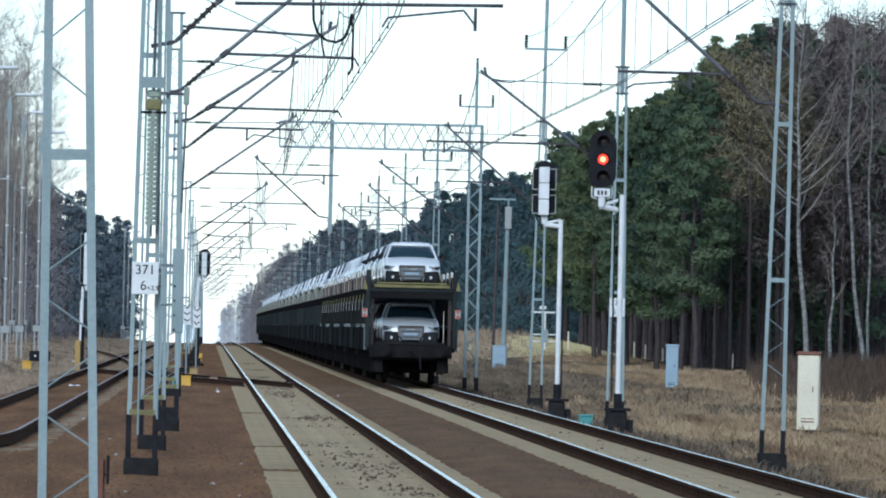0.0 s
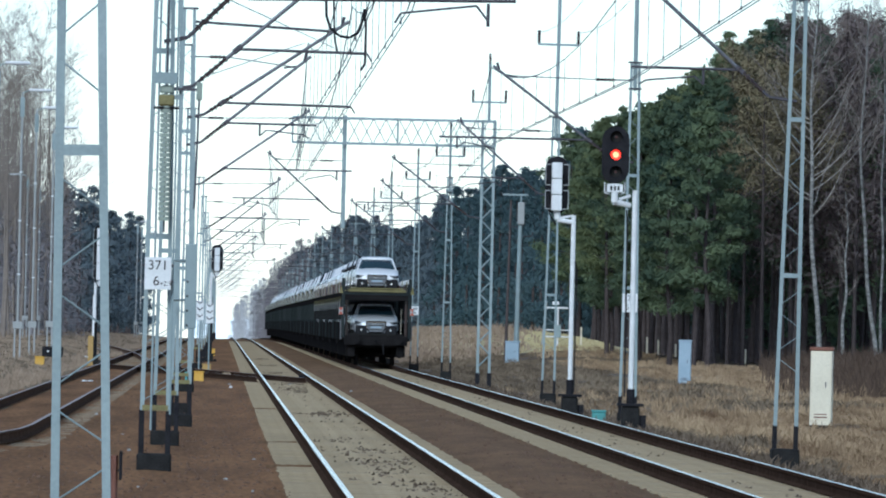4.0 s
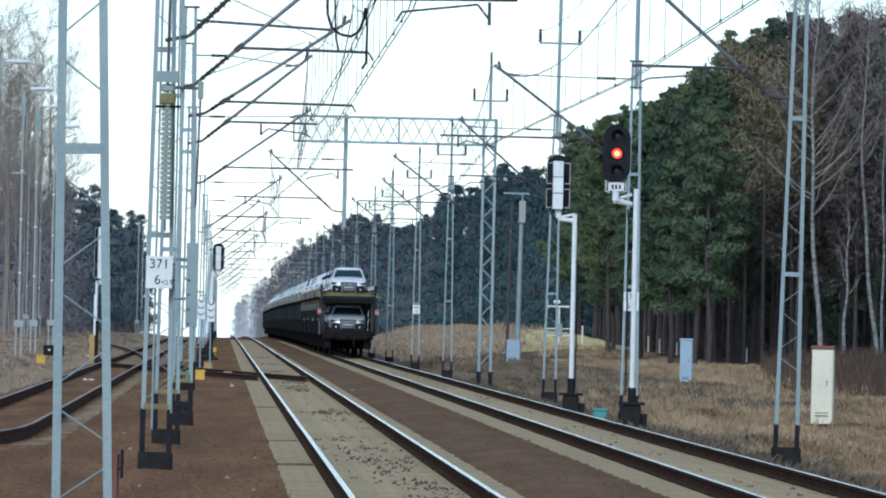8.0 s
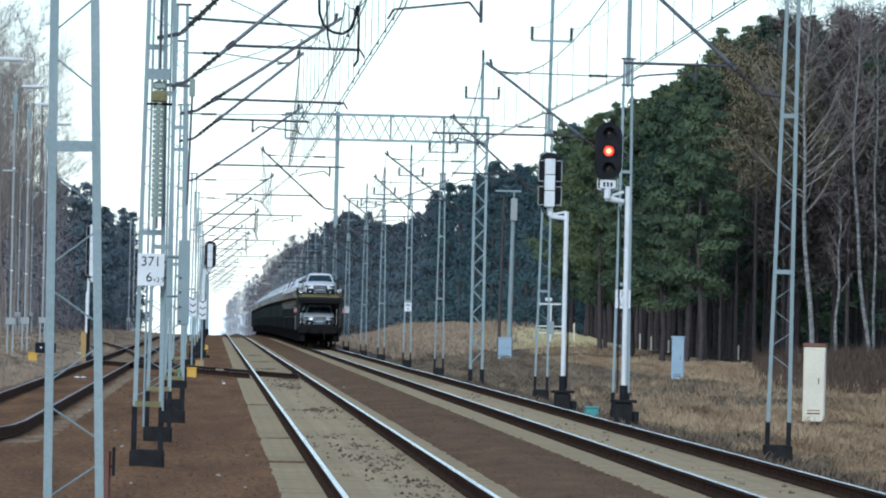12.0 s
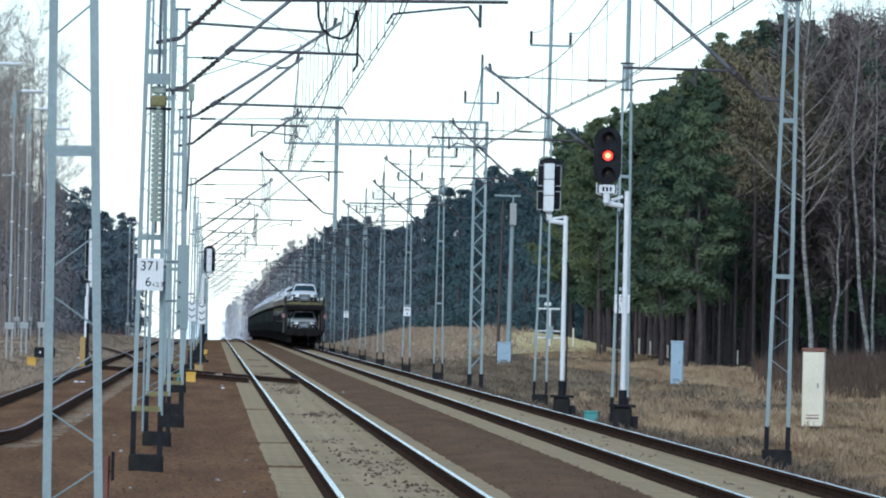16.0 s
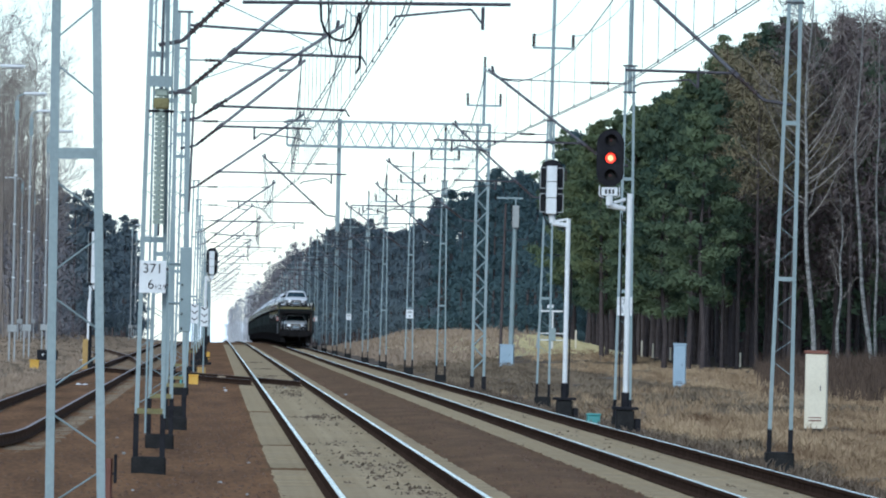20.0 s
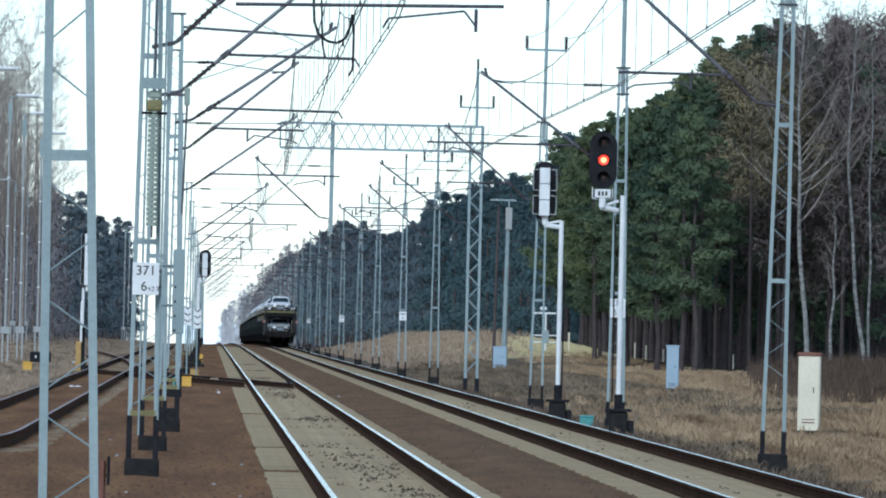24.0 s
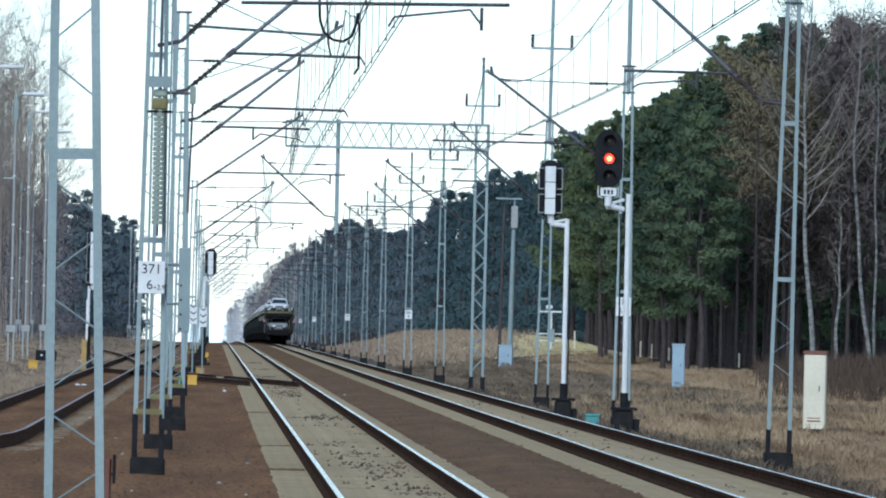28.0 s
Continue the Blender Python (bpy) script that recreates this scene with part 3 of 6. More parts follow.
def catenary(stops):
    """Messenger, twin contact wires and droppers along supports at (x, y)."""
    t = tagged(empty("overhead_wire"), "thin sagging overhead wire with droppers above the track", "overhead wire")
    con, mes, drops = [], [], []
    for (x0, y0), (x1, y1) in zip(stops, stops[1:]):
        n = max(6, int((y1 - y0) / 5))
        for j in range(n):
            f = j / n
            y = y0 + (y1 - y0) * f
            g = grade(y)
            x = x0 + (x1 - x0) * f
            zm = 7.42 - 4 * 0.9 * (y1 - y0) / 60 * f * (1 - f)
            con.append((x, y, 5.69 + g))
            mes.append((x, y, zm + g))
            if j and 60 < y < 560:
                drops.append(((x, y, 5.69 + g), (x, y, zm + g)))
    for dx in (-0.03, 0.03):
        raw("contact_wire", *wire_tube([(x + dx, y, z) for x, y, z in con], 0.009), M_WIRE, t)
    raw("messenger_wire", *wire_tube(mes, 0.011), M_WIRE, t)
    for a, b in drops:
        part("dropper", rods((a, b), r=0.0055, sides=3), M_WIRE, t)
        part("clip", rods((a, (a[0], a[1], a[2] + 0.05)), r=0.012, sides=4), M_DARKSTEEL, t)
    return t


def feeder(x, z, ys, y_from=-20):
    path = []
    for y0, y1 in zip([y_from] + list(ys[:-1]), ys):
        for j in range(8):
            f = j / 8
            y = y0 + (y1 - y0) * f
            path.append((x, y, z - 4 * 0.55 * f * (1 - f) + grade(y)))
    t = tagged(empty("feeder_wire"), "thin sagging feeder wire on pin insulators", "overhead wire")
    raw("wire", *wire_tube(path, 0.008), M_WIRE, t)


def gantry():
    """Lattice half-portal over both tracks with a hanging post between them."""
    t = tagged(empty("catenary_gantry"), "grey lattice steel gantry spanning the tracks on one braced column", "gantry")
    y, xa, xb, z0, z1 = 300.0, 2.3, 9.25, 7.86, 8.72
    for dy in (-0.28, 0.28):
        for z in (z0, z1):
            part("chord", box(xa, y + dy - 0.035, z - 0.035, xb, y + dy + 0.035, z + 0.035), M_STEEL, t)
        x, up = 2.44, dy > 0
        while x < xb - 0.3:
            a, b = ((x, y + dy, z0), (x + 0.4375, y + dy, z1)) if up else ((x, y + dy, z1), (x + 0.4375, y + dy, z0))
            part("web_bar", rods((a, b), r=0.015, sides=4), M_STEEL, t)
            x += 0.4375
            up = not up
    for x in (xa, 5.9, xb):
        part("web_post", rods(((x, y - 0.28, z0), (x, y - 0.28, z1)), r=0.03, sides=4), M_STEEL, t)
    for dx in (-0.2, 0.2):
        for dy in (-0.2, 0.2):
            part("column_leg", box(9.02 + dx - 0.04, y + dy - 0.04, 0.1, 9.02 + dx + 0.04, y + dy + 0.04, z1 + 0.05), M_STEEL, t)
            part("base_stub", box(9.02 + dx - 0.07, y + dy - 0.07, -0.45, 9.02 + dx + 0.07, y + dy + 0.07, 0.1), M_BLACK, t, "black tarred base stub")
    z, flip = 0.3, 1
    while z < 8.2:
        part("lacing_bar", rods(((9.02 - 0.2 * flip, y - 0.22, z), (9.02 + 0.2 * flip, y - 0.22, z + 0.42)), r=0.026, sides=4), M_STEEL, t)
        z += 0.42
        flip = -flip
    part("footing", box(8.65, y - 0.5, -0.8, 9.4, y + 0.5, -0.4, bevel=0.03), M_FOOTING, t, "dark concrete footing")
    part("mast_head", rods(((9.02, y, z1), (9.02, y, 10.7)), r=0.05, sides=8), M_STEEL, t)
    part("cross_arm", box(8.42, y - 0.03, 9.35, 9.62, y + 0.03, 9.41), M_STEEL, t)
    for x in (8.46, 9.58):
        part("pin_insulator", sheds(bmesh.new(), (x, y, 9.41), (x, y, 9.8), 0.075, 5), M_INSULATOR, t)
    part("pin_insulator", sheds(bmesh.new(), (9.02, y, 10.7), (9.02, y, 11.05), 0.07, 5), M_INSULATOR, t)
    part("hanging_post", box(4.02, y - 0.06, 4.95, 4.16, y + 0.06, z1 + 0.1, bevel=0.01), M_STEEL, t)
    arm = tagged(empty("bracket_arm"), "hinged tube bracket hung from the gantry post", "bracket")
    cantilever(arm, -1, False, 0.05, short=0.45)
    arm.matrix_basis = pose(4.14, y - 0.02, 0)
    arm2 = tagged(empty("bracket_arm"), "hinged tube bracket on the gantry column", "bracket")
    cantilever(arm2, -1, False)
    arm2.matrix_basis = pose(8.85, y - 0.02, 0)


ANCHOR_LINES = (((-0.49, 113, 6.06), (1.94, 158, 6.66)), ((-0.27, 134, 5.45), (1.45, 165, 6.96)))


def structure():
    ground()
    backdrop()
    ridges()
    masts()
    catenary([(2.0, -20), (1.8, 56), (2.3, 111), (2.24, 158), (2.2, 233), (1.5, 300)] + [(2.2 if i % 2 else 1.72, y) for i, y in enumerate(LEFT_Y[6:], 1)])
    catenary([(1.7, 56), (1.82, 134), (1.65, 179), (1.9, 233)])
    catenary([(5.9, -20), (6.45, 139), (5.82, 193), (6.5, 245), (5.78, 300)] + [(6.35 if i % 2 else 5.95, y) for i, y in enumerate(RIGHT_Y[3:], 1)])
    for x in (8.45, 9.55):
        feeder(x, 9.98, RIGHT_Y[:3])
        feeder(x, 8.8, RIGHT_Y[3:], 300)
    gantry()
    for a, b in ANCHOR_LINES:
        t = tagged(empty("anchor_wire"), "thin taut anchor wire crossing between the brackets", "overhead wire", "anchor wires")
        raw("wire", *wire_tube([a, tuple((p + q) / 2 for p, q in zip(a, b)), b], 0.008), M_TUBE, t)
    tracks()
    stones()


structure()

# ---- the train ----
WAGON = 26.0
TRAIN_LENGTH = 24
SPEED, TAIL = 21.1, 274.6


def loft(stations, shape):
    """Skin of rings; shape(*station) gives the ring at that station as (x, z)."""
    bm = bmesh.new()
    rings = []
    for st in stations:
        rings.append([bm.verts.new((x, st[0], z)) for x, z in shape(*st)])
    n = len(rings[0])
    for a, b in zip(rings, rings[1:]):
        for i in range(n):
            bm.faces.new((a[i], a[(i + 1) % n], b[(i + 1) % n], b[i]))
    bm.faces.new(rings[0][::-1])
    bm.faces.new(rings[-1])
    bmesh.ops.recalc_face_normals(bm, faces=bm.faces)
    return bm


def body_ring(y, w, zb, zt):
    h = [(0.0, zb), (0.78 * w, zb), (0.95 * w, zb + 0.07), (w, zb + 0.22), (0.985 * w, zt - 0.2), (0.94 * w, zt - 0.06), (0.82 * w, zt - 0.005), (0.4 * w, zt + 0.025), (0.0, zt + 0.03)]
    return h + [(-x, z) for x, z in h[-2:0:-1]]


def roof_ring(y, wb, wt, zb, zt):
    h = [(0.0, zb), (wb, zb), (wt, zt - 0.05), (wt * 0.85, zt - 0.005), (0.0, zt)]
    return h + [(-x, z) for x, z in h[-2:0:-1]]


def wheel(parent, x, y):
    w = part("wheel", rods(((x - 0.11, y, 0.33), (x + 0.11, y, 0.33)), r=0.33, sides=16), M_TYRE, parent)
    s = 1 if x > 0 else -1
    part("rim", rods(((x + s * 0.08, y, 0.33), (x + s * 0.118, y, 0.33)), r=0.22, sides=12), M_CHROME, w, "bright alloy rim")


def motor_car(paint, full):
    """A new estate car, its nose at y = 0 towards -y."""
    m = M_PAINTS[paint]
    t = empty("car")
    body = [(0.0, 0.6, 0.3, 0.6), (0.05, 0.76, 0.22, 0.68), (0.18, 0.85, 0.19, 0.745), (0.5, 0.9, 0.18, 0.83), (1.0, 0.915, 0.18, 0.92), (1.35, 0.92, 0.18, 0.97),
            (2.4, 0.92, 0.18, 0.98), (3.6, 0.915, 0.18, 1.0), (4.25, 0.89, 0.2, 1.0), (4.5, 0.83, 0.25, 0.95), (4.58, 0.72, 0.32, 0.8)]
    part("body", loft(body, body_ring), m, t, smooth=True)
    glass = [(1.22, 0.78, 0.74, 0.93, 0.96), (1.62, 0.8, 0.66, 0.93, 1.2), (2.02, 0.81, 0.6, 0.93, 1.385), (2.6, 0.81, 0.6, 0.93, 1.44), (3.5, 0.8, 0.59, 0.93, 1.42), (4.05, 0.78, 0.57, 0.93, 1.33), (4.45, 0.75, 0.66, 0.93, 1.0)]
    part("window_glass", loft(glass, roof_ring), M_CARGLASS, t, "dark tinted car glass", smooth=True)

    def cap_ring(y, w, z):
        return [(-w, z - 0.035), (w, z - 0.035), (w * 0.97, z), (w * 0.5, z + 0.022), (-w * 0.5, z + 0.022), (-w * 0.97, z)]

    part("roof", loft([(1.95, 0.6, 1.372), (2.1, 0.615, 1.41), (2.6, 0.62, 1.445), (3.5, 0.61, 1.425), (4.08, 0.585, 1.335)], cap_ring), m, t, smooth=True)
    for s in (-1, 1):
        part("windscreen_pillar", rods(((s * 0.79, 1.2, 0.95), (s * 0.63, 2.0, 1.375)), r=0.035), m, t)
        if full:
            part("tail_pillar", rods(((s * 0.75, 4.42, 0.97), (s * 0.59, 4.0, 1.34)), r=0.05), m, t)
            part("door_pillar", rods(((s * 0.815, 2.5, 0.95), (s * 0.62, 2.55, 1.41)), r=0.03), M_PLASTIC, t)
            mir = loft([(1.52, 0.04, 1.0), (1.6, 0.07, 1.02), (1.68, 0.055, 1.02)], lambda y, w, z: [(s * 0.945 + math.cos(a) * w * 1.1, z + math.sin(a) * w) for a in [i * math.pi / 4 for i in range(8)]])
            part("wing_mirror", mir, M_PLASTIC, t, smooth=True)
            lamp = loft([(0.035, 0.1, 0.0), (0.16, 0.2, 0.01), (0.3, 0.16, 0.02)], lambda y, w, z: [(s * (0.62 + y * 0.35) + dx * w, 0.63 + z + dz) for dx, dz in ((-1, -0.06), (0.9, -0.045), (1, 0.045), (-0.9, 0.062))])
            hl = part("headlamp", lamp, M_LAMPGLASS, t, "smoked headlamp")
            part("lamp_reflector", rods(((s * 0.66, 0.0, 0.635), (s * 0.66, 0.06, 0.635)), r=0.05, sides=10), M_HEADLAMP, hl)
            part("fog_intake", box(s * 0.6 - 0.23, -0.022, 0.17, s * 0.6 + 0.25, 0.34, 0.54, bevel=0.04), M_PLASTIC, t)
            part("fog_lamp", rods(((s * 0.6, -0.03, 0.34), (s * 0.6, 0.03, 0.34)), r=0.045, sides=10), M_CHROME, t)
    if full:
        g = bmesh.new()
        pts = [(-0.4, 0.68), (0.4, 0.68), (0.36, 0.4), (0.28, 0.25), (-0.28, 0.25), (-0.36, 0.4)]
        f = [g.verts.new((x, -0.028, z)) for x, z in pts]
        b = [g.verts.new((x, 0.06, z)) for x, z in pts]
        g.faces.new(f)
        for i in range(6):
            g.faces.new((f[i], b[i], b[(i + 1) % 6], f[(i + 1) % 6]))
        bmesh.ops.recalc_face_normals(g, faces=g.faces)
        gr = part("grille", g, M_GRILLE, t, "grey grille in a bright frame")
        for zz in (0.36, 0.53):
            part("grille_bar", box(-0.31, -0.034, zz - 0.012, 0.31, -0.028, zz + 0.012), M_PLASTIC, gr)
        part("grille_frame", rods(*[((pts[i][0], -0.03, pts[i][1]), (pts[(i + 1) % 6][0], -0.03, pts[(i + 1) % 6][1])) for i in range(6)], r=0.036, sides=5), M_CHROME, gr)
        part("badge_bar", box(-0.13, -0.04, 0.585, 0.13, -0.028, 0.61, bevel=0.004), M_CHROME, gr)
        part("plate_holder", box(-0.22, -0.045, 0.42, 0.22, -0.03, 0.49, bevel=0.004), M_BLUEBOX, t)
        part("bumper_lip", box(-0.7, 0.03, 0.16, 0.7, 0.35, 0.25, bevel=0.03), M_PLASTIC, t)
    for x in (-0.8, 0.8):
        for y in (0.92, 3.68):
            if full:
                wheel(t, x, y)
            elif x < 0:
                part("wheel", rods(((x - 0.12, y, 0.33), (x + 0.12, y, 0.33)), r=0.33, sides=12), M_TYRE, t)
    return t


def wedge(s):
    """A small triangular gusset on the deck corner."""
    bm = bmesh.new()
    f = [bm.verts.new((s * x, 0.08, z)) for x, z in ((1.38, 2.93), (1.54, 2.93), (1.46, 3.24))]
    b = [bm.verts.new((s * x, 0.22, z)) for x, z in ((1.38, 2.93), (1.54, 2.93), (1.46, 3.24))]
    bm.faces.new(f)
    bm.faces.new(b)
    for i in range(3):
        bm.faces.new((f[i], f[(i + 1) % 3], b[(i + 1) % 3], b[i]))
    bmesh.ops.recalc_face_normals(bm, faces=bm.faces)
    return bm


def tail_gear(t, s):
    """Yellow bracket and striped marker board on the last wagon's corner."""
    part("corner_bracket", wedge(s), M_DECKEDGE, t, "yellow corner bracket")
    mk = part("tail_marker", box(s * 1.46 - 0.085, 0.03, 2.06, s * 1.46 + 0.085, 0.08, 2.34, bevel=0.008), M_CONCRETE, t, "red and white tail marker board")
    for k in (-1, 1):
        bm = bmesh.new()
        a = [bm.verts.new(p) for p in ((s * 1.46 - 0.085, 0.024, 2.2 + k * 0.135), (s * 1.46 + 0.085, 0.024, 2.2 + k * 0.135), (s * 1.46, 0.024, 2.2))]
        bm.faces.new(a if k < 0 else a[::-1])
        part("marker_wedge", bm, M_REDMARK, mk)


def wagon(full, tail=False):
    """Double-deck car-carrying wagon, its rear buffers towards -y, on the rails at z = 0."""
    t = empty("car_carrier_wagon")
    L = WAGON - 0.9
    part("underframe", box(-1.2, 0.3, 0.72, 1.2, L, 1.0, bevel=0.02), M_WAGONDARK, t)
    part("lower_deck", box(-1.38, 0.12, 1.0, 1.38, L, 1.1, bevel=0.01), M_WAGONDARK, t)
    part("upper_deck", box(-1.36, 0.1, 2.88, 1.36, L, 3.0, bevel=0.01), M_WAGON, t)
    part("deck_lip", box(-1.18, 0.02, 3.0, 1.18, 0.1, 3.1, bevel=0.015), M_DECKEDGE, t, "worn ochre deck edge")
    part("deck_ramp", box(-1.1, -0.02, 3.12, 1.1, 0.05, 3.17, bevel=0.01), M_DECKEDGE, t, "worn ochre loading ramp edge")
    part("deck_header", box(-1.3, 0.12, 2.66, 1.3, 0.3, 2.88, bevel=0.01), M_WAGONDARK, t)
    beam = part("buffer_beam", box(-1.3, 0.0, 0.8, 1.3, 0.3, 1.22, bevel=0.02), M_WAGONDARK, t)
    part("loading_ramp", box(-1.1, -0.03, 1.22, 1.1, 0.03, 1.3, bevel=0.006), M_WAGONPALE, t)
    frame_bm, pale_bm, ochre_bm = bmesh.new(), bmesh.new(), bmesh.new()
    for s in (-1, 1):
        bm = rods(((s * 0.875, 0.05, 1.06), (s * 0.875, -0.42, 1.06)), r=0.11, sides=10)
        rod(bm, (s * 0.875, -0.42, 1.06), (s * 0.875, -0.47, 1.06), 0.22, sides=14)
        part("buffer", bm, M_WAGONDARK, beam)
        part("corner_post", box(s * 1.44, 0.1, 1.1, s * 1.3, 0.36, 3.55, bevel=0.02), M_WAGON, t)
        if tail:
            tail_gear(t, s)
            part("inner_post", box(s * 1.16, 0.5, 1.1, s * 1.28, 0.62, 2.66, bevel=0.01), M_INSULATOR, t, "dark rusty inner post")
        bay, n = 3.1, 8
        for k in range(n):
            y = 0.4 + k * bay
            y1 = min(L - 0.1, y + bay - 0.06)
            part("side_panel", box(s * 1.45, y, 1.02, s * 1.4, y1, 1.76 - 0.05 * (k % 3 == 1), bevel=0.01), (M_WAGONPALE, M_WAGON, M_WAGONDARK, M_WAGONPALE)[(k * 3 + (s > 0)) % 4], t)
        part("panel_rail", box(s * 1.475, 0.35, 1.78, s * 1.38, L, 1.82, bevel=0.008), M_WAGON, t)
        part("panel_end", box(s * 1.475, 0.3, 1.04, s * 1.38, 0.35, 1.84, bevel=0.008), M_TUBE if tail else M_WAGON, t, "worn panel edge")
        part("upper_side_beam", box(s * 1.45, 0.3, 2.7, s * 1.36, L, 2.98, bevel=0.01), M_WAGONDARK, t)
        # Dark skirt, deep enough to stand in for the shadow under the wagon too.
        part("side_sill", box(s * 1.22, 1.0, 0.34, s * 1.12, L - 1.0, 0.98, bevel=0.02), M_WAGONDARK, t)
        step = 1.6
        k = 0
        while 0.9 + k * step < L:
            y = 0.9 + k * step
            if full:
                part("side_post", box(s * 1.46, y, 1.84, s * 1.38, y + (0.16, 0.3, 0.2)[k % 3], 2.72, bevel=0.008), (M_WAGON, M_WAGONDARK, M_WAGONPALE, M_WAGONDARK)[k % 4], t)
                part("guard_post", box(s * 1.45, y + 0.3, 2.98, s * 1.39, y + 0.4, (3.34, 3.5, 3.4, 3.58)[k % 4]), (M_WAGON, M_TUBE, M_RUSTCAP, M_WAGON, M_CONCRETE, M_DECKEDGE)[k % 6], t)
                if k % 4 == 1:
                    part("brace_plate", box(s * 1.47, y + 0.5, 2.56, s * 1.45, y + 0.8, 2.8, bevel=0.008), M_DECKEDGE, t, "worn ochre brace plate")
                if k % 4 == 2:
                    part("wheel_ramp", box(s * 1.47, y + 0.2, 2.3, s * 1.44, y + 0.5, 2.62, bevel=0.006), M_CONCRETE, t, "pale wheel chock")
            else:
                block(frame_bm, s * 1.44, y, 1.84, s * 1.37, y + 0.2, 2.75)
                block((pale_bm, frame_bm, ochre_bm, pale_bm, frame_bm)[k % 5], s * 1.45, y + 0.3, 3.0, s * (1.4 if k % 2 else 1.36), y + 0.38, 3.35 if k % 3 else 3.5)
            if k % 3 == 0 and full:
                part("guard_cap", box(s * 1.45, y + 0.27, 3.38, s * 1.37, y + 0.41, 3.56, bevel=0.015), M_WHITE, t)
            k += 1
        for k in range(4 if full else 0):
            part("guard_panel", box(s * 1.425, 0.6 + k * 6.1, 2.98, s * 1.405, 0.6 + k * 6.1 + (3.4, 5.0, 4.2, 2.8)[k], 3.2 + 0.04 * (k % 2)), (M_WAGON, M_WAGONDARK)[k % 2], t)
        part("guard_rail", box(s * 1.43, 0.5, 3.28, s * 1.4, L, 3.31), M_WAGONPALE, t)
    if full:
        for bm in (frame_bm, pale_bm, ochre_bm):
            bm.free()
    else:
        tagged(part("side_framework", frame_bm, M_WAGON, t), kind="stuff")
        tagged(part("guard_framework", pale_bm, M_CONCRETE, t, "pale worn guard posts"), kind="stuff")
        tagged(part("brace_framework", ochre_bm, M_DECKEDGE, t, "worn ochre guard posts"), kind="stuff")
    for y in (2.4, 4.2, L - 4.2, L - 2.4):
        ax = bmesh.new()
        for s in (-1, 1):
            rod(ax, (s * 0.68, y, 0.42), (s * 0.82, y, 0.42), 0.42, sides=18)
        rod(ax, (-0.7, y, 0.42), (0.7, y, 0.42), 0.08)
        part("wheelset", ax, M_WAGONDARK, t, "worn steel wheelset")
    for y in (3.3, L - 3.3):
        bm = bmesh.new()
        for s in (-1, 1):
            block(bm, s * 0.95, y - 1.45, 0.3, s * 1.1, y + 1.45, 0.62, bevel=0.03)
        block(bm, -1.0, y - 0.25, 0.35, 1.0, y + 0.25, 0.72)
        part("bogie_frame", bm, M_WAGONDARK, t)
    part("brake_gear", box(-0.95, 6.6, 0.3, 0.95, L - 6.6, 0.72, bevel=0.05), M_WAGONDARK, t)
    part("end_step", box(-1.15, 0.28, 0.34, -0.85, 0.6, 0.8, bevel=0.02), M_WAGONDARK, t)
    part("end_step", box(0.85, 0.28, 0.34, 1.15, 0.6, 0.8, bevel=0.02), M_WAGONDARK, t)
    if tail:
        part("pale_rod", rods(((1.02, 0.2, 1.3), (1.02, 0.2, 2.3)), r=0.009, sides=5), M_CREAM, t, "thin pale upright rod")
    part("coupling", rods(((0, 0.02, 1.0), (0, -0.42, 0.92)), r=0.05), M_WAGONDARK, t)
    part("brake_hose", rods(((0.3, -0.02, 0.85), (0.32, -0.15, 0.45)), r=0.025), M_PLASTIC, t)
    return t


train_things = []


def train():
    last, first, distant = wagon(True, True), wagon(True), wagon(False)
    rear = {p: motor_car(p, True) for p in ("white", "silver", "graphite")}
    far = {p: motor_car(p, False) for p in ("white", "silver", "graphite")}
    used = set()
    rng = random.Random(5)
    texts = {"white": "new white estate car with a black grille on a wagon deck", "silver": "new silver estate car with a black grille on a wagon deck", "graphite": "new dark grey estate car on a wagon deck"}

    def put(src, text, cat, group, off):
        ob = src
        if src.name in used:
            ob = copy_thing(src, Matrix())
        used.add(src.name)
        tagged(ob, text, cat, group)
        train_things.append((ob, off))

    nose = {3.0: 0.5, 1.1: 0.32}
    for k in range(TRAIN_LENGTH):
        put(last if k == 0 else first if k < 4 else distant, "dark green double-deck car carrier wagon loaded with new cars", "railway wagon", "wagons of the train", (0.0, k * WAGON, 0.0))
        for deck in (3.0, 1.1):
            if deck < 2 and k > 5:
                continue
            for i in range(5):
                paint = rng.choice(("white", "white", "silver", "graphite", "white", "white", "graphite"))
                if k == 0 and i == 0:
                    paint = "white" if deck > 2 else "silver"
                y = k * WAGON + nose[deck] + i * 5.0 + rng.uniform(-0.05, 0.1) * (i > 0)
                x = 0.0 if deck > 2 else 0.0
                src = (rear if k < 2 and i < (5 if k == 0 else 2) else far)[paint]
                put(src, texts[paint], "car", "cars carried by the train", (x, y, deck))
    for src in (*rear.values(), *far.values()):
        if src.name not in used:
            for o in (*src.children_recursive, src):
                bpy.data.objects.remove(o)


def motions():
    """The train runs away from the camera at a steady speed and follows the line's grade."""
    for ob, (dx, dy, dz) in train_things:
        rows = []
        for i in range(8):
            t = i * 4.0
            y = TAIL + dy + SPEED * t
            pitch = math.degrees(math.atan((grade(y + 8) - grade(y)) / 8))
            rows.append((t, pose(track_two(y) + dx, y, grade(y) + dz, pitch, 0, 0)))
        walk(ob, rows)


train()

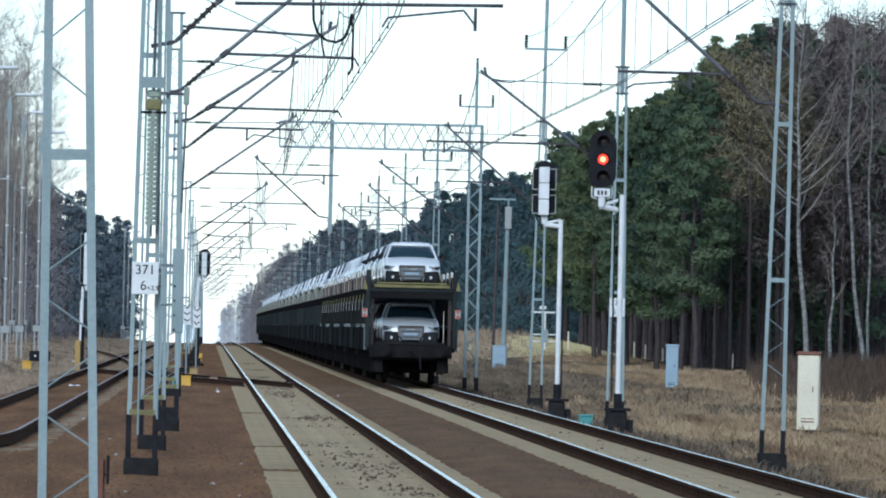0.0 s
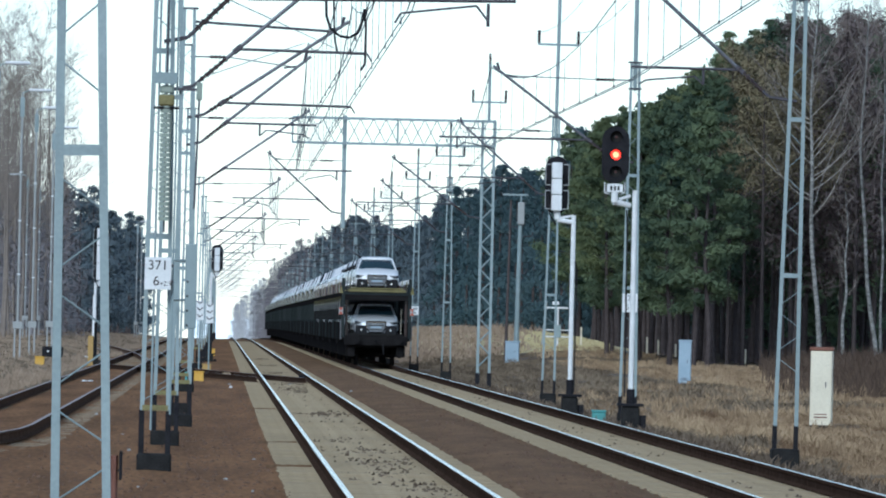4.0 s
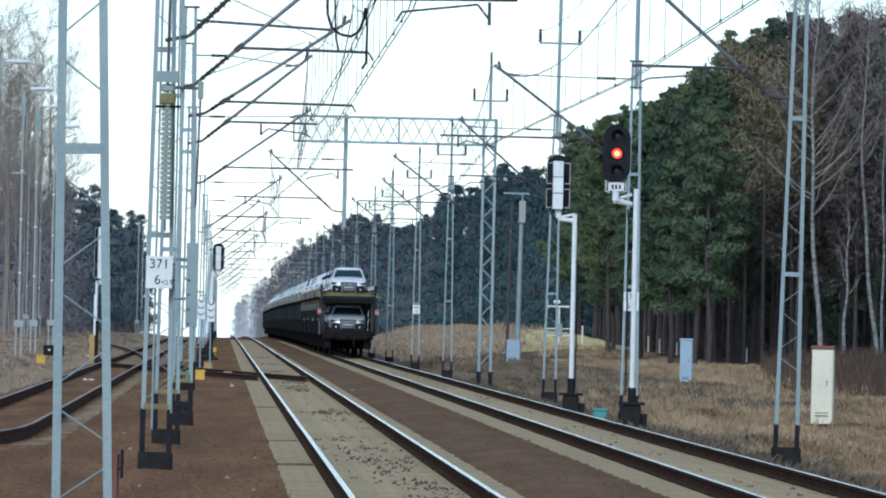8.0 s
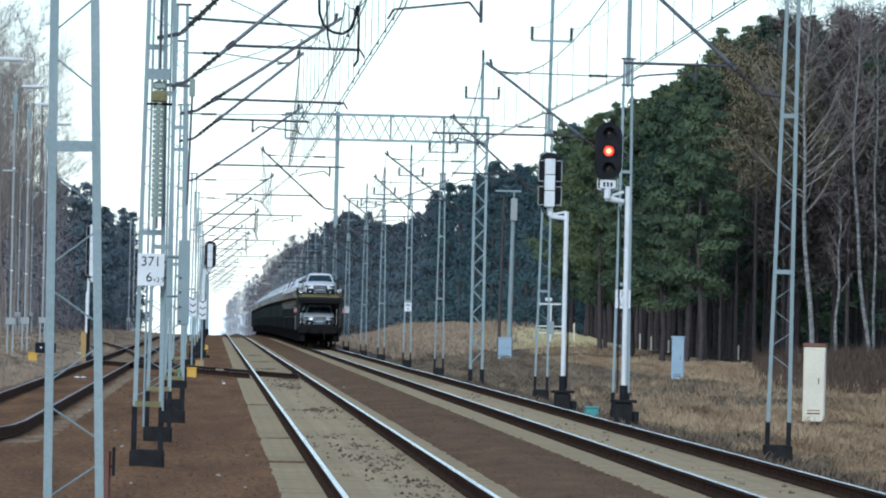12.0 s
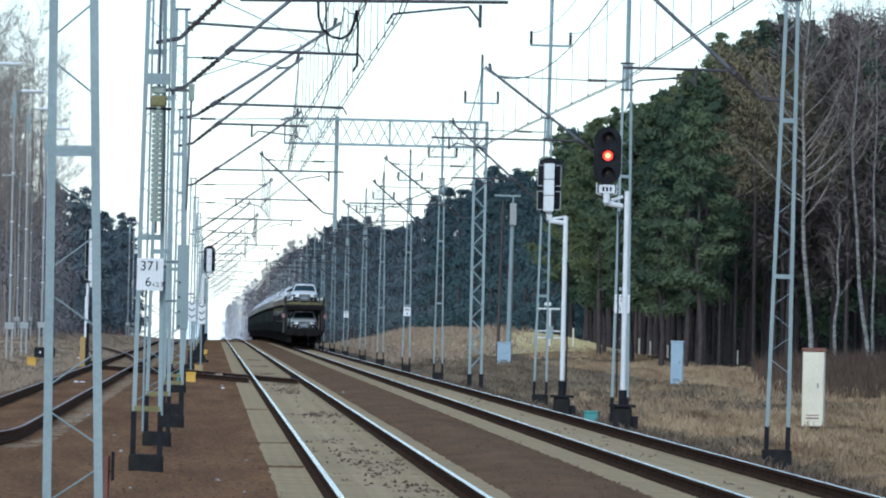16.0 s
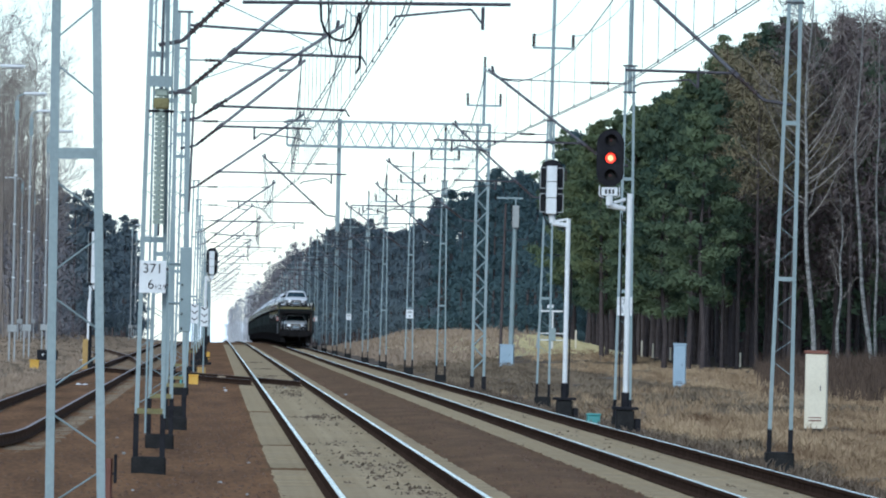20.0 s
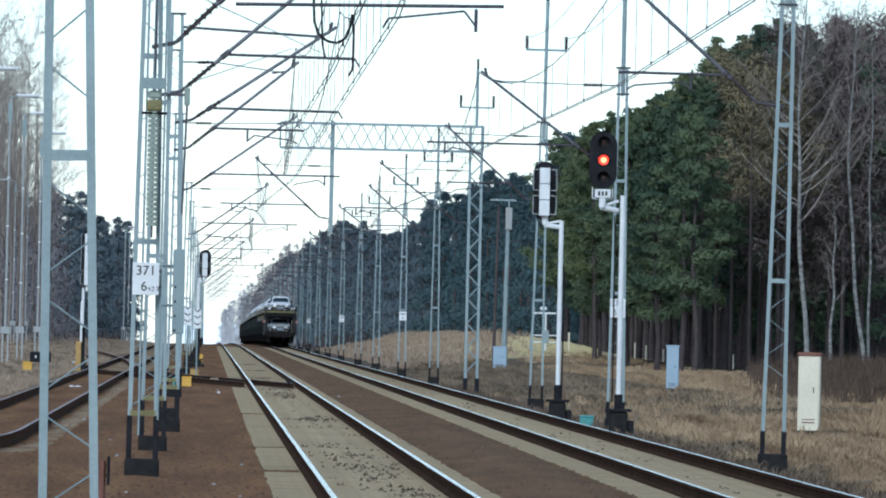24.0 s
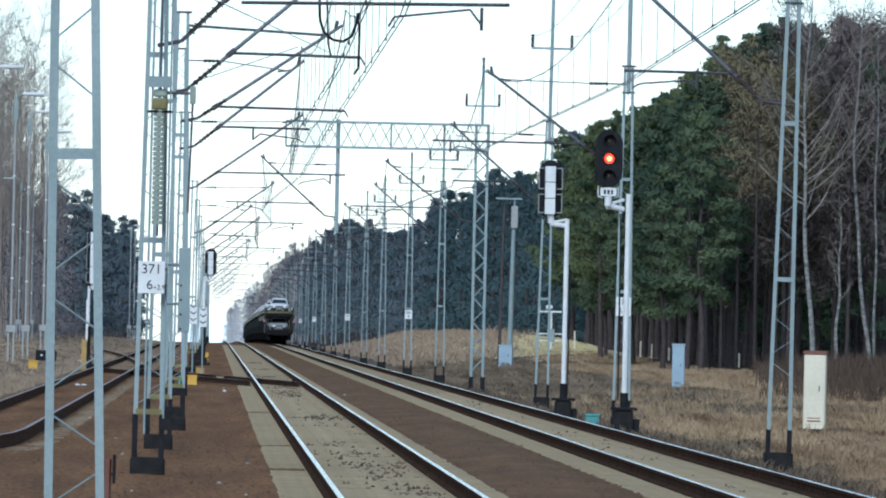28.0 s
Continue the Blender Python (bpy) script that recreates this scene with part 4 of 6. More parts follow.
# ---- trees ----
def limb(verts, faces, a, b, r0, r1, sides=4):
    a, b = Vector(a), Vector(b)
    d = (b - a).normalized()
    u = d.cross(Vector((0.31, 0.77, 0.2))).normalized()
    v = d.cross(u)
    k = len(verts)
    for p, r in ((a, r0), (b, r1)):
        for i in range(sides):
            t = 2 * math.pi * i / sides
            verts.append(tuple(p + (u * math.cos(t) + v * math.sin(t)) * r))
    for i in range(sides):
        j = (i + 1) % sides
        faces.append((k + i, k + j, k + sides + j, k + sides + i))


def foliage(name, clumps, count, size, material, parent, seed, slim=(0.08, 0.16), flat=0.68, hubs=None, soft=0.6):
    """Loose clumps (x, y, z, radius) of thin needles or twigs, shaded as soft masses."""
    rg = np.random.default_rng(seed)
    c = np.repeat(np.array(clumps), count, axis=0)
    n = len(c)
    o = rg.normal(size=(n, 3))
    o[:, 2] = o[:, 2] * 0.9 + 0.25
    o /= np.linalg.norm(o, axis=1)[:, None]
    p = c[:, :3] + o * (rg.uniform(0.3, 1.2, n) * c[:, 3])[:, None] * np.array((1, 1, flat))
    face = o + rg.normal(size=(n, 3)) * 0.6
    face /= np.linalg.norm(face, axis=1)[:, None]
    a = np.cross(face, rg.normal(size=(n, 3)))
    a /= np.linalg.norm(a, axis=1)[:, None]
    b = np.cross(face, a)
    half = rg.uniform(0.6, 1.25, n) * size
    a, b = a * half[:, None], b * (half * rg.uniform(*slim, n))[:, None]
    verts = np.stack((p - a - b, p + a, p - a + b), axis=1).reshape(-1, 3)
    shade = o + face * 0.12
    if hubs is not None:  # the whole crown's roundness softens the single clumps
        out = p - np.repeat(np.array(hubs), count, axis=0)
        out /= np.linalg.norm(out, axis=1)[:, None] + 1e-6
        shade = o * (1 - soft) + out * soft * 0.7 + face * 0.25 * (1 - soft) + np.array((0.0, 0.0, 0.35 * soft))
    shade /= np.linalg.norm(shade, axis=1)[:, None]
    flip = np.einsum("ij,ij->i", np.cross(2 * a + b, 2 * b), shade) < 0
    faces = np.arange(n * 3).reshape(-1, 3)
    faces[flip] = faces[flip][:, ::-1]
    me = bpy.data.meshes.new(name)
    me.from_pydata(verts.tolist(), [], faces.tolist())
    me.polygons.foreach_set("use_smooth", [True] * n)
    me.normals_split_custom_set_from_vertices(np.repeat(shade, 3, axis=0).tolist())
    me.materials.append(material)
    ob = new(name, me)
    ob.parent = parent
    return ob


def pine(seed, h, low, spread, dense=1.0, leaf=None):
    """Scots pine: tapered trunk with limbs, and a crown of rounded needle clumps."""
    rng = random.Random(seed)
    t = empty("pine_tree")
    tv, tf, clumps = [], [], []
    lean = (rng.uniform(-0.03, 0.03), rng.uniform(-0.03, 0.03))
    steps = 9

    def axis(z):
        return Vector((lean[0] * z + 0.15 * math.sin(z * 0.5 + seed), lean[1] * z, z))

    for i in range(steps):
        z0, z1 = h * i / steps, h * (i + 1) / steps
        r0, r1 = 0.2 * (1 - 0.9 * i / steps), 0.2 * (1 - 0.9 * (i + 1) / steps)
        limb(tv, tf, axis(z0) if i else (0, 0, -0.4), axis(z1), r0, r1, 7)
    total = int(30 * dense)
    hubs = []
    for k in range(total):
        f = (k + rng.random()) / total
        z = low + (h - 0.8 - low) * f ** 0.92
        reach = spread * min(1.0, 1.35 * (1 - f) ** 0.55) * min(1.0, 0.55 + 2 * f) * rng.uniform(0.55, 1.2)
        ang = k * 2.4 + rng.uniform(-0.5, 0.5)
        root = axis(max(0.5, z - 0.3))
        rise = rng.uniform(-0.05, 0.3) + 0.35 * f
        tip = axis(z) + Vector((math.cos(ang) * reach, math.sin(ang) * reach, reach * rise))
        limb(tv, tf, root, tip, 0.05 * (1 - f) + 0.018, 0.012, 3)
        for g, w in ((0.5, 0.75), (1.0, 1.0), (0.82, 0.8)):
            side = Vector((-math.sin(ang), math.cos(ang), 0)) * rng.uniform(-0.7, 0.7) * (g != 0.5)
            c = root.lerp(tip, g) + side + Vector((0, 0, rng.uniform(-0.1, 0.25)))
            clumps.append((*c, w * rng.uniform(0.6, 1.05) * (1 - 0.45 * f)))
            hubs.append(tuple(axis(max(1.0, z - 2.2))))
    for dz, r in ((0.2, 0.3), (0.75, 0.45)):
        clumps.append((*axis(h - dz), r))
        hubs.append(tuple(axis(h - 3)))
    raw("trunk", tv, tf, M_BARK, t, smooth=True)
    foliage("crown", clumps, 124, 0.19, leaf or M_NEEDLE, t, seed, (0.25, 0.42), 0.6, hubs, 0.68)
    return t


def birch(seed, h, bend, r=0.15, first=30, reach=0.26, start=0.28):
    """Leafless birch: a white bent trunk, long rising boughs and hanging fine twigs."""
    rng = random.Random(seed)
    t = empty("birch_tree")
    tv, tf, wv, wf, bv, bf = [], [], [], [], [], []
    n = 14

    def axis(f):
        return Vector((bend * math.sin(f * 2.6) + 0.06 * math.sin(f * 17 + seed), 0.2 * math.sin(f * 5 + seed), h * f - 0.4 * (f == 0)))

    for i in range(n):
        limb(tv, tf, axis(i / n), axis((i + 1) / n), r * (1 - 0.9 * i / n), r * (1 - 0.9 * (i + 1) / n), 7)
    for i in range(first):
        f = start + (0.97 - start) * (i + rng.random() * 0.8) / first
        a = axis(f)
        ang = rng.choice((0.0, math.pi)) + rng.gauss(0, 0.75)
        length = h * reach * (1.1 - 0.72 * f) * rng.uniform(0.75, 1.2)
        d = Vector((math.cos(ang), math.sin(ang), rng.uniform(0.7, 1.7) if first < 35 else rng.uniform(0.5, 1.2))).normalized()
        steps = 6
        rad = max(0.014, r * 0.28 * (1 - f)) * (1.0 if first > 35 else 0.7)
        for k in range(steps):
            b = a + d * (length / steps)
            limb(bv, bf, a, b, rad, rad * 0.85, 4)
            for _ in range(2):
                u = (d + Vector((rng.gauss(0, 0.45), rng.gauss(0, 0.45), rng.gauss(0.1, 0.35)))).normalized()
                c = a.lerp(b, rng.random())
                e = c + u * length * rng.uniform(0.12, 0.3)
                limb(wv, wf, c, e, 0.009, 0.006, 3)
                for _ in range(2):
                    v = (u + Vector((rng.gauss(0, 0.4), rng.gauss(0, 0.4), rng.gauss(-0.1, 0.4)))).normalized()
                    limb(wv, wf, c.lerp(e, rng.uniform(0.4, 1)), e + v * length * 0.14, 0.0065, 0.004, 3)
            a = b
            rad *= 0.85
            d = (d + Vector((0, 0, 0.12)) + Vector((rng.gauss(0, 0.07), rng.gauss(0, 0.07), 0))).normalized()
    raw("trunk", tv, tf, M_BIRCH, t, smooth=True)
    tagged(raw("bough_work", bv, bf, M_BIRCHTWIG, t), kind="stuff")
    tagged(raw("branch_work", wv, wf, M_TWIG_PALE, t), kind="stuff")
    return t


def bare(seed, h, trunk_mat, twig_mat, levels=4, upright=0.6, base=0.3, r=0.14, name="bare_tree", first=26, reach=0.24):
    """Leafless broadleaf tree: trunk, boughs and fine twigs."""
    rng = random.Random(seed)
    t = empty(name)
    tv, tf, wv, wf = [], [], [], []
    pts = []
    p = Vector((0, 0, -0.4))
    steps = 10
    d = Vector((rng.uniform(-0.03, 0.03), rng.uniform(-0.03, 0.03), 1))
    for i in range(steps):
        q = p + d * (h * 0.95 / steps) + Vector((rng.gauss(0, 0.05), rng.gauss(0, 0.05), 0))
        limb(tv, tf, p, q, r * (1 - 0.92 * i / steps), r * (1 - 0.92 * (i + 1) / steps), 6)
        pts.append((p.copy(), q.copy(), r * (1 - 0.92 * i / steps)))
        p = q

    def grow(a, d, length, rad, level):
        n = 3 if level < 2 else 2
        for i in range(n):
            b = a + d * (length / n)
            limb(wv, wf, a, b, max(rad, 0.007), max(rad * 0.75, 0.006), 3)
            if level < levels:
                for _ in range(2 if level > 1 or i else 1):
                    nd = (d + Vector((rng.gauss(0, 0.5), rng.gauss(0, 0.5), rng.gauss(0.12, 0.3)))).normalized()
                    grow(b, nd, length * rng.uniform(0.4, 0.62), rad * 0.5, level + 1)
            a = b
            d = (d + Vector((rng.gauss(0, 0.12), rng.gauss(0, 0.12), rng.gauss(0.1, 0.1)))).normalized()
            rad *= 0.8

    for i in range(first):
        f = base + (1 - base) * (i + rng.random()) / first
        seg = pts[min(steps - 1, int(f * steps))]
        a = seg[0].lerp(seg[1], f * steps % 1)
        ang = rng.uniform(0, 2 * math.pi)
        d = Vector((math.cos(ang), math.sin(ang), upright * rng.uniform(0.7, 1.6))).normalized()
        grow(a, d, h * reach * (1.15 - 0.75 * f) * rng.uniform(0.7, 1.2), seg[2] * 0.3, 1)
    raw("trunk", tv, tf, trunk_mat, t, smooth=True)
    tagged(raw("branch_work", wv, wf, twig_mat, t), kind="stuff")
    return t


def twig_tree(seed, h, material, foot):
    """Dense leafless tree of the inner wood: trunk and a haze of fine twigs."""
    rng = random.Random(seed)
    t = empty("bare_tree")
    tv, tf, clumps, hubs = [], [], [], []
    limb(tv, tf, (0, 0, -0.5), (rng.uniform(-0.4, 0.4), 0, h), 0.14, 0.02, 5)
    low = h * foot
    for i in range(18):
        f = (i + rng.random()) / 18
        r = 2.2 * min(1.0, 1.3 * (1 - f) ** 0.6) * rng.uniform(0.2, 1.1)
        a = i * 2.4 + rng.uniform(-0.6, 0.6)
        c = (math.cos(a) * r, math.sin(a) * r, low + (h - low - 0.6) * f)
        limb(tv, tf, (0, 0, max(1.0, c[2] - 1.4)), c, 0.035, 0.012, 3)
        clumps.append((*c, rng.uniform(1.0, 1.7) * (1 - 0.4 * f)))
        hubs.append((0, 1.5, c[2] - 1.5))
    raw("trunk", tv, tf, M_BARK, t)
    foliage("twig_crown", clumps, 190, 0.24, material, t, seed, (0.06, 0.12), 0.95, hubs, 0.8)
    return t


def far_pines(name, spots, text, h=17.5, leaf=None, leafless=False, foot=(0.02, 0.14)):
    """Distant trees joined into one wood."""
    rng = random.Random(77)
    tv, tf, clumps, hubs = [], [], [], []
    for x, y, k in spots:
        z0, hh = ground_z(x, y), h * k
        limb(tv, tf, (x, y, z0 - 0.5), (x, y, z0 + hh), 0.2, 0.03, 5)
        low = hh * rng.uniform(*foot)
        for i in range(14):
            f = (i + rng.random()) / 14
            r = 2.3 * min(1.0, 1.3 * (1 - f) ** 0.6) * rng.uniform(0.2, 1.1)
            a = i * 2.4 + rng.uniform(-0.6, 0.6)
            hubs.append((x, y + 1.5, z0 + low + (hh - low) * f * 0.7))
            clumps.append((x + math.cos(a) * r, y + math.sin(a) * r, z0 + low + (hh - low - 0.8) * f, rng.uniform(1.0, 1.7) * (1 - 0.45 * f)))
        clumps.append((x, y, z0 + hh - 0.5, 0.6))
        hubs.append((x, y, z0 + hh - 2))
    t = tagged(empty(name), text, "wood", kind="stuff")
    if leafless:
        foliage("twig_crowns", clumps, 84, 0.32, leaf, t, 5, (0.06, 0.12), 0.9, hubs, 0.8)
    else:
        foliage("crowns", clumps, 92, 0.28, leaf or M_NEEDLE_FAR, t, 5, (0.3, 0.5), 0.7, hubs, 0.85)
    raw("trunks", tv, tf, leaf if leaf in (M_FARWOOD, M_HAZEWOOD) else M_BARK, t)


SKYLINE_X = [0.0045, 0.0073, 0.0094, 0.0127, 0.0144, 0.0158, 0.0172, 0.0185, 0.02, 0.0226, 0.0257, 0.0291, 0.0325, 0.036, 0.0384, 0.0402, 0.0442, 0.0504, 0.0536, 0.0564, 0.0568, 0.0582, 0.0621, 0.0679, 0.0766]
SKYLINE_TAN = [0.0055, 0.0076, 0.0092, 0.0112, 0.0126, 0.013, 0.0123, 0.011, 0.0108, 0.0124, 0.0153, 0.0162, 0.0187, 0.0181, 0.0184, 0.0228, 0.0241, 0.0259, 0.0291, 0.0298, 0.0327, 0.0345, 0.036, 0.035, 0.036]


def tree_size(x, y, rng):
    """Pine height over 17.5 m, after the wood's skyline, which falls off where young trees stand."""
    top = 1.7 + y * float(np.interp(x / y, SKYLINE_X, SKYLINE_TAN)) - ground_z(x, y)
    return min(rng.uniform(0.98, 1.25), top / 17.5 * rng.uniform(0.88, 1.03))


def plant(protos, spots, text, cat, group):
    """Sets copies of the given trees at (x, y, size, turn)."""
    used = set()
    rng = random.Random(len(spots) + 3)
    for x, y, k, turn in spots:
        src = rng.choice(protos)
        z = ground_z(x, y)
        if src.name not in used:
            used.add(src.name)
            ob = src
            ob.matrix_basis = pose(x, y, z, 0, 0, turn)
        else:
            ob = copy_thing(src, pose(x, y, z, 0, 0, turn))
        ob.scale = (k, k, k)
        tagged(ob, text, cat, group)
    for src in protos:
        if src.name not in used:
            for o in (*src.children_recursive, src):
                bpy.data.objects.remove(o)


def woods():
    rng = random.Random(11)
    pines = [pine(s, 17.5, low, sp, 1.0, leaf) for s, low, sp, leaf in ((1, 4.6, 2.7, None), (2, 5.6, 3.0, M_NEEDLE_SUNLIT), (3, 3.6, 2.5, None), (4, 6.2, 3.1, None), (5, 3.4, 2.4, None))]
    spots, behind = [], []
    y = 395.0
    while y < 760:
        e = edge_of_wood(y)
        for dx in ((0, 5, 10) if y < 520 else (0, 5, 11, 19, 29, 41)):
            sx, sy = e + dx + rng.uniform(-1.8, 1.8), y + rng.uniform(-3, 3)
            if dx > 7 or (dx and len(spots) % 2):
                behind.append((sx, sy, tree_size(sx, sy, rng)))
                continue
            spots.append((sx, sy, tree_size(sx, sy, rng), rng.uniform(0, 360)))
        y += 5.2
    for _ in range(20):
        sy = rng.uniform(510, 575)
        sx = sy * rng.uniform(0.0615, 0.07)
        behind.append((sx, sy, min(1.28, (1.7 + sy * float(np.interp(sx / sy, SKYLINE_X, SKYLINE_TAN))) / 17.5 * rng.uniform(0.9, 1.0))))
    spots = [s for s in spots if not (s[1] < 462 and s[0] / s[1] > 0.0585)]
    far_pines("inner_wood", [s for s in behind if not (s[1] < 462 and s[0] / s[1] > 0.0585)], "dark green pines deeper in the wood", 17.5, M_NEEDLE)
    plant(pines, spots, "dark green Scots pine at the edge of the wood", "pine tree", "pines along the line")

    spots, y = [], 762.0
    while y < 1760:
        e = edge_of_wood(y)
        for dx in ((0, 5, 11, 20) if y < 1180 else (0, 6)):
            sx, sy = e + dx + rng.uniform(-1.8, 1.8), y + rng.uniform(-4, 4)
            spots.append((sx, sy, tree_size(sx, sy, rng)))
        y += 6.5 if y < 1180 else 12
    far_pines("far_wood", [q for q in spots if q[1] < 1060], "distant pine wood along the line, tinted blue-green for haze")
    far_pines("far_wood", [q for q in spots if q[1] >= 1060], "pine wood far along the line, coloured blue-grey for haze", 17.5, M_NEEDLE_HAZE)
    spots, y = [], 1600.0
    while y < 2150:
        for dx in (-1.5, 4):
            sx = edge_of_wood(y) + dx + rng.uniform(-1.8, 1.8)
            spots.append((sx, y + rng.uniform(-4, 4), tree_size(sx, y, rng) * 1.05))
        y += 15
    far_pines("far_bare_wood", spots, "distant leafless wood at the end of the line, greyed for haze", 17.5, M_FARWOOD, True)
    spots = []
    while y < 3000:
        sx = edge_of_wood(y) + rng.uniform(-3, 3)
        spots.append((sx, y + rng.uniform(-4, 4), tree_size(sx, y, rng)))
        y += 26
    far_pines("far_bare_wood", spots, "farther leafless wood at the end of the line, greyed for haze", 17.5, M_FARWOOD, True)

    # Trees at the line's end, their haze painted in as a whitish colour.
    spots = []
    for _ in range(64):
        sx, y = rng.uniform(5, 16), rng.uniform(3100, 3500)
        spots.append((sx, y, (2.0 + sx * 1.0 * rng.uniform(0.7, 1.1) - ground_z(sx, y)) / 17.5))
    far_pines("hazy_wood", spots, "wood closing the end of the line, coloured nearly white for haze", 17.5, M_HAZEWOOD, True)

    for seed, x, y, h, bend, r, first, start in ((31, 30.5, 445, 21.0, -0.7, 0.15, 40, 0.36), (32, 31.65, 446, 9.0, 0.15, 0.11, 10, 0.4), (33, 33.75, 449, 20.0, -1.1, 0.13, 20, 0.5), (34, 34.15, 452, 19.0, -0.15, 0.09, 9, 0.55), (35, 35.75, 455, 19.0, -0.2, 0.1, 9, 0.55)):
        ob = birch(seed, h, bend, r, first, 0.27 if first > 35 else 0.19, start)
        ob.matrix_basis = pose(x, y, ground_z(x, y))
        tagged(ob, "leafless birch with a white trunk before the wood", "birch tree", "birches by the wood")

    browns = [bare(s, 20, M_BARK, M_TWIG_PURPLE, 4, 0.9, 0.2, 0.09, "bare_tree", 14, 0.18) for s in (41, 42, 43)]
    spots = [(rng.uniform(27, 44), rng.uniform(500, 570), rng.uniform(0.85, 1.1), rng.uniform(0, 360)) for _ in range(16)]
    spots = [s for s in spots if s[0] / s[1] > 0.065]
    plant(browns, spots, "leafless brown tree in the wood", "bare tree", "bare trees in the wood")

    spots = [(y * rng.uniform(0.0645, 0.079), y, rng.uniform(0.95, 1.14), rng.uniform(0, 360)) for y in range(456, 526)]
    plant([twig_tree(q, 17.5, M_TWIG_PURPLE, 0.22 + 0.06 * (q % 3)) for q in (61, 62, 63, 64)], spots, "leafless purple-brown tree crowded behind the birches", "bare tree", "bare trees in the wood")

    spots = [(y * rng.uniform(0.0572, 0.066), y, (1.7 + y * 0.035) / 17.5 * rng.uniform(0.9, 1.03), rng.uniform(0, 360)) for y in range(449, 481, 4)]
    plant([twig_tree(q, 17.5, M_TWIG_OLIVE, 0.56) for q in (71, 72)], spots, "olive-brown leafless tree rising behind the birches", "bare tree", "bare trees in the wood")

    left = [bare(s, 23, M_TWIG_PALE, M_TWIG_PALE, 4, 0.9, 0.26, 0.13, "bare_tree", 18, 0.21) for s in (51, 52)]
    spots = [(-rng.uniform(0.018, 0.029) * y, y, rng.uniform(0.85, 1.02), rng.uniform(0, 360)) for y in range(560, 730, 7)]
    plant(left, spots, "tall leafless tree behind the siding", "bare tree", "bare trees behind the siding")
    spots = [(-rng.uniform(11, 13) * y / 900 - rng.uniform(0, 12), y + rng.uniform(-9, 9), rng.uniform(0.62, 0.85)) for y in range(760, 1400, 9)]
    spots += [(-rng.uniform(0.0092, 0.0127) * y, y, rng.uniform(0.75, 0.98)) for y in range(1150, 1460, 12)]
    # These pines also get the needle colour with haze painted in.
    far_pines("far_wood", spots, "distant pines behind the siding, lightened for haze", 17.5, M_NEEDLE_HAZE)
    spots = [(-rng.uniform(0.018, 0.03) * y, y, rng.uniform(0.5, 0.8)) for y in range(640, 900, 8)]
    far_pines("far_bare_wood", spots, "leafless thicket behind the siding, greyed for haze", 17.5, M_FARWOOD, True)


woods()

# ---- signals, cabinets, lamps and small things beside the line ----
def capsule(bm, x, z, half, low, high, y0, y1, steps=8):
    """An upright plate with round ends."""
    pts = []
    for i in range(steps + 1):
        a = math.pi * i / steps
        pts.append((x + half * math.cos(a), high - half + half * math.sin(a)))
    for i in range(steps + 1):
        a = math.pi + math.pi * i / steps
        pts.append((x + half * math.cos(a), low + half + half * math.sin(a)))
    f = [bm.verts.new((px, y0, pz)) for px, pz in pts]
    b = [bm.verts.new((px, y1, pz)) for px, pz in pts]
    bm.faces.new(f[::-1])
    bm.faces.new(b)
    n = len(pts)
    for i in range(n):
        bm.faces.new((f[i], f[(i + 1) % n], b[(i + 1) % n], b[i]))
    bmesh.ops.recalc_face_normals(bm, faces=bm.faces)
    return bm


def signal_post(t, x, y, top, low, lean=0.0):
    part("post", rods(((x, y, low), (x + lean, y, top)), r=0.057, sides=14), M_WHITE, t, "white painted tube post", smooth=False)
    part("post_foot", rods(((x, y, -0.1), (x, y, low)), r=0.085, sides=12), M_BLACK, t)
    part("base_plate", box(x - 0.27, y - 0.27, 0.1, x + 0.27, y + 0.27, 0.16, bevel=0.01), M_BLACK, t)
    part("footing", box(x - 0.19, y - 0.22, -0.7, x + 0.19, y + 0.22, 0.1, bevel=0.03), M_FOOTING, t, "dark concrete footing")
    part("cable_box", box(x + 0.2, y - 0.1, -0.6, x + 0.33, y + 0.1, -0.08, bevel=0.01), M_BLACK, t)


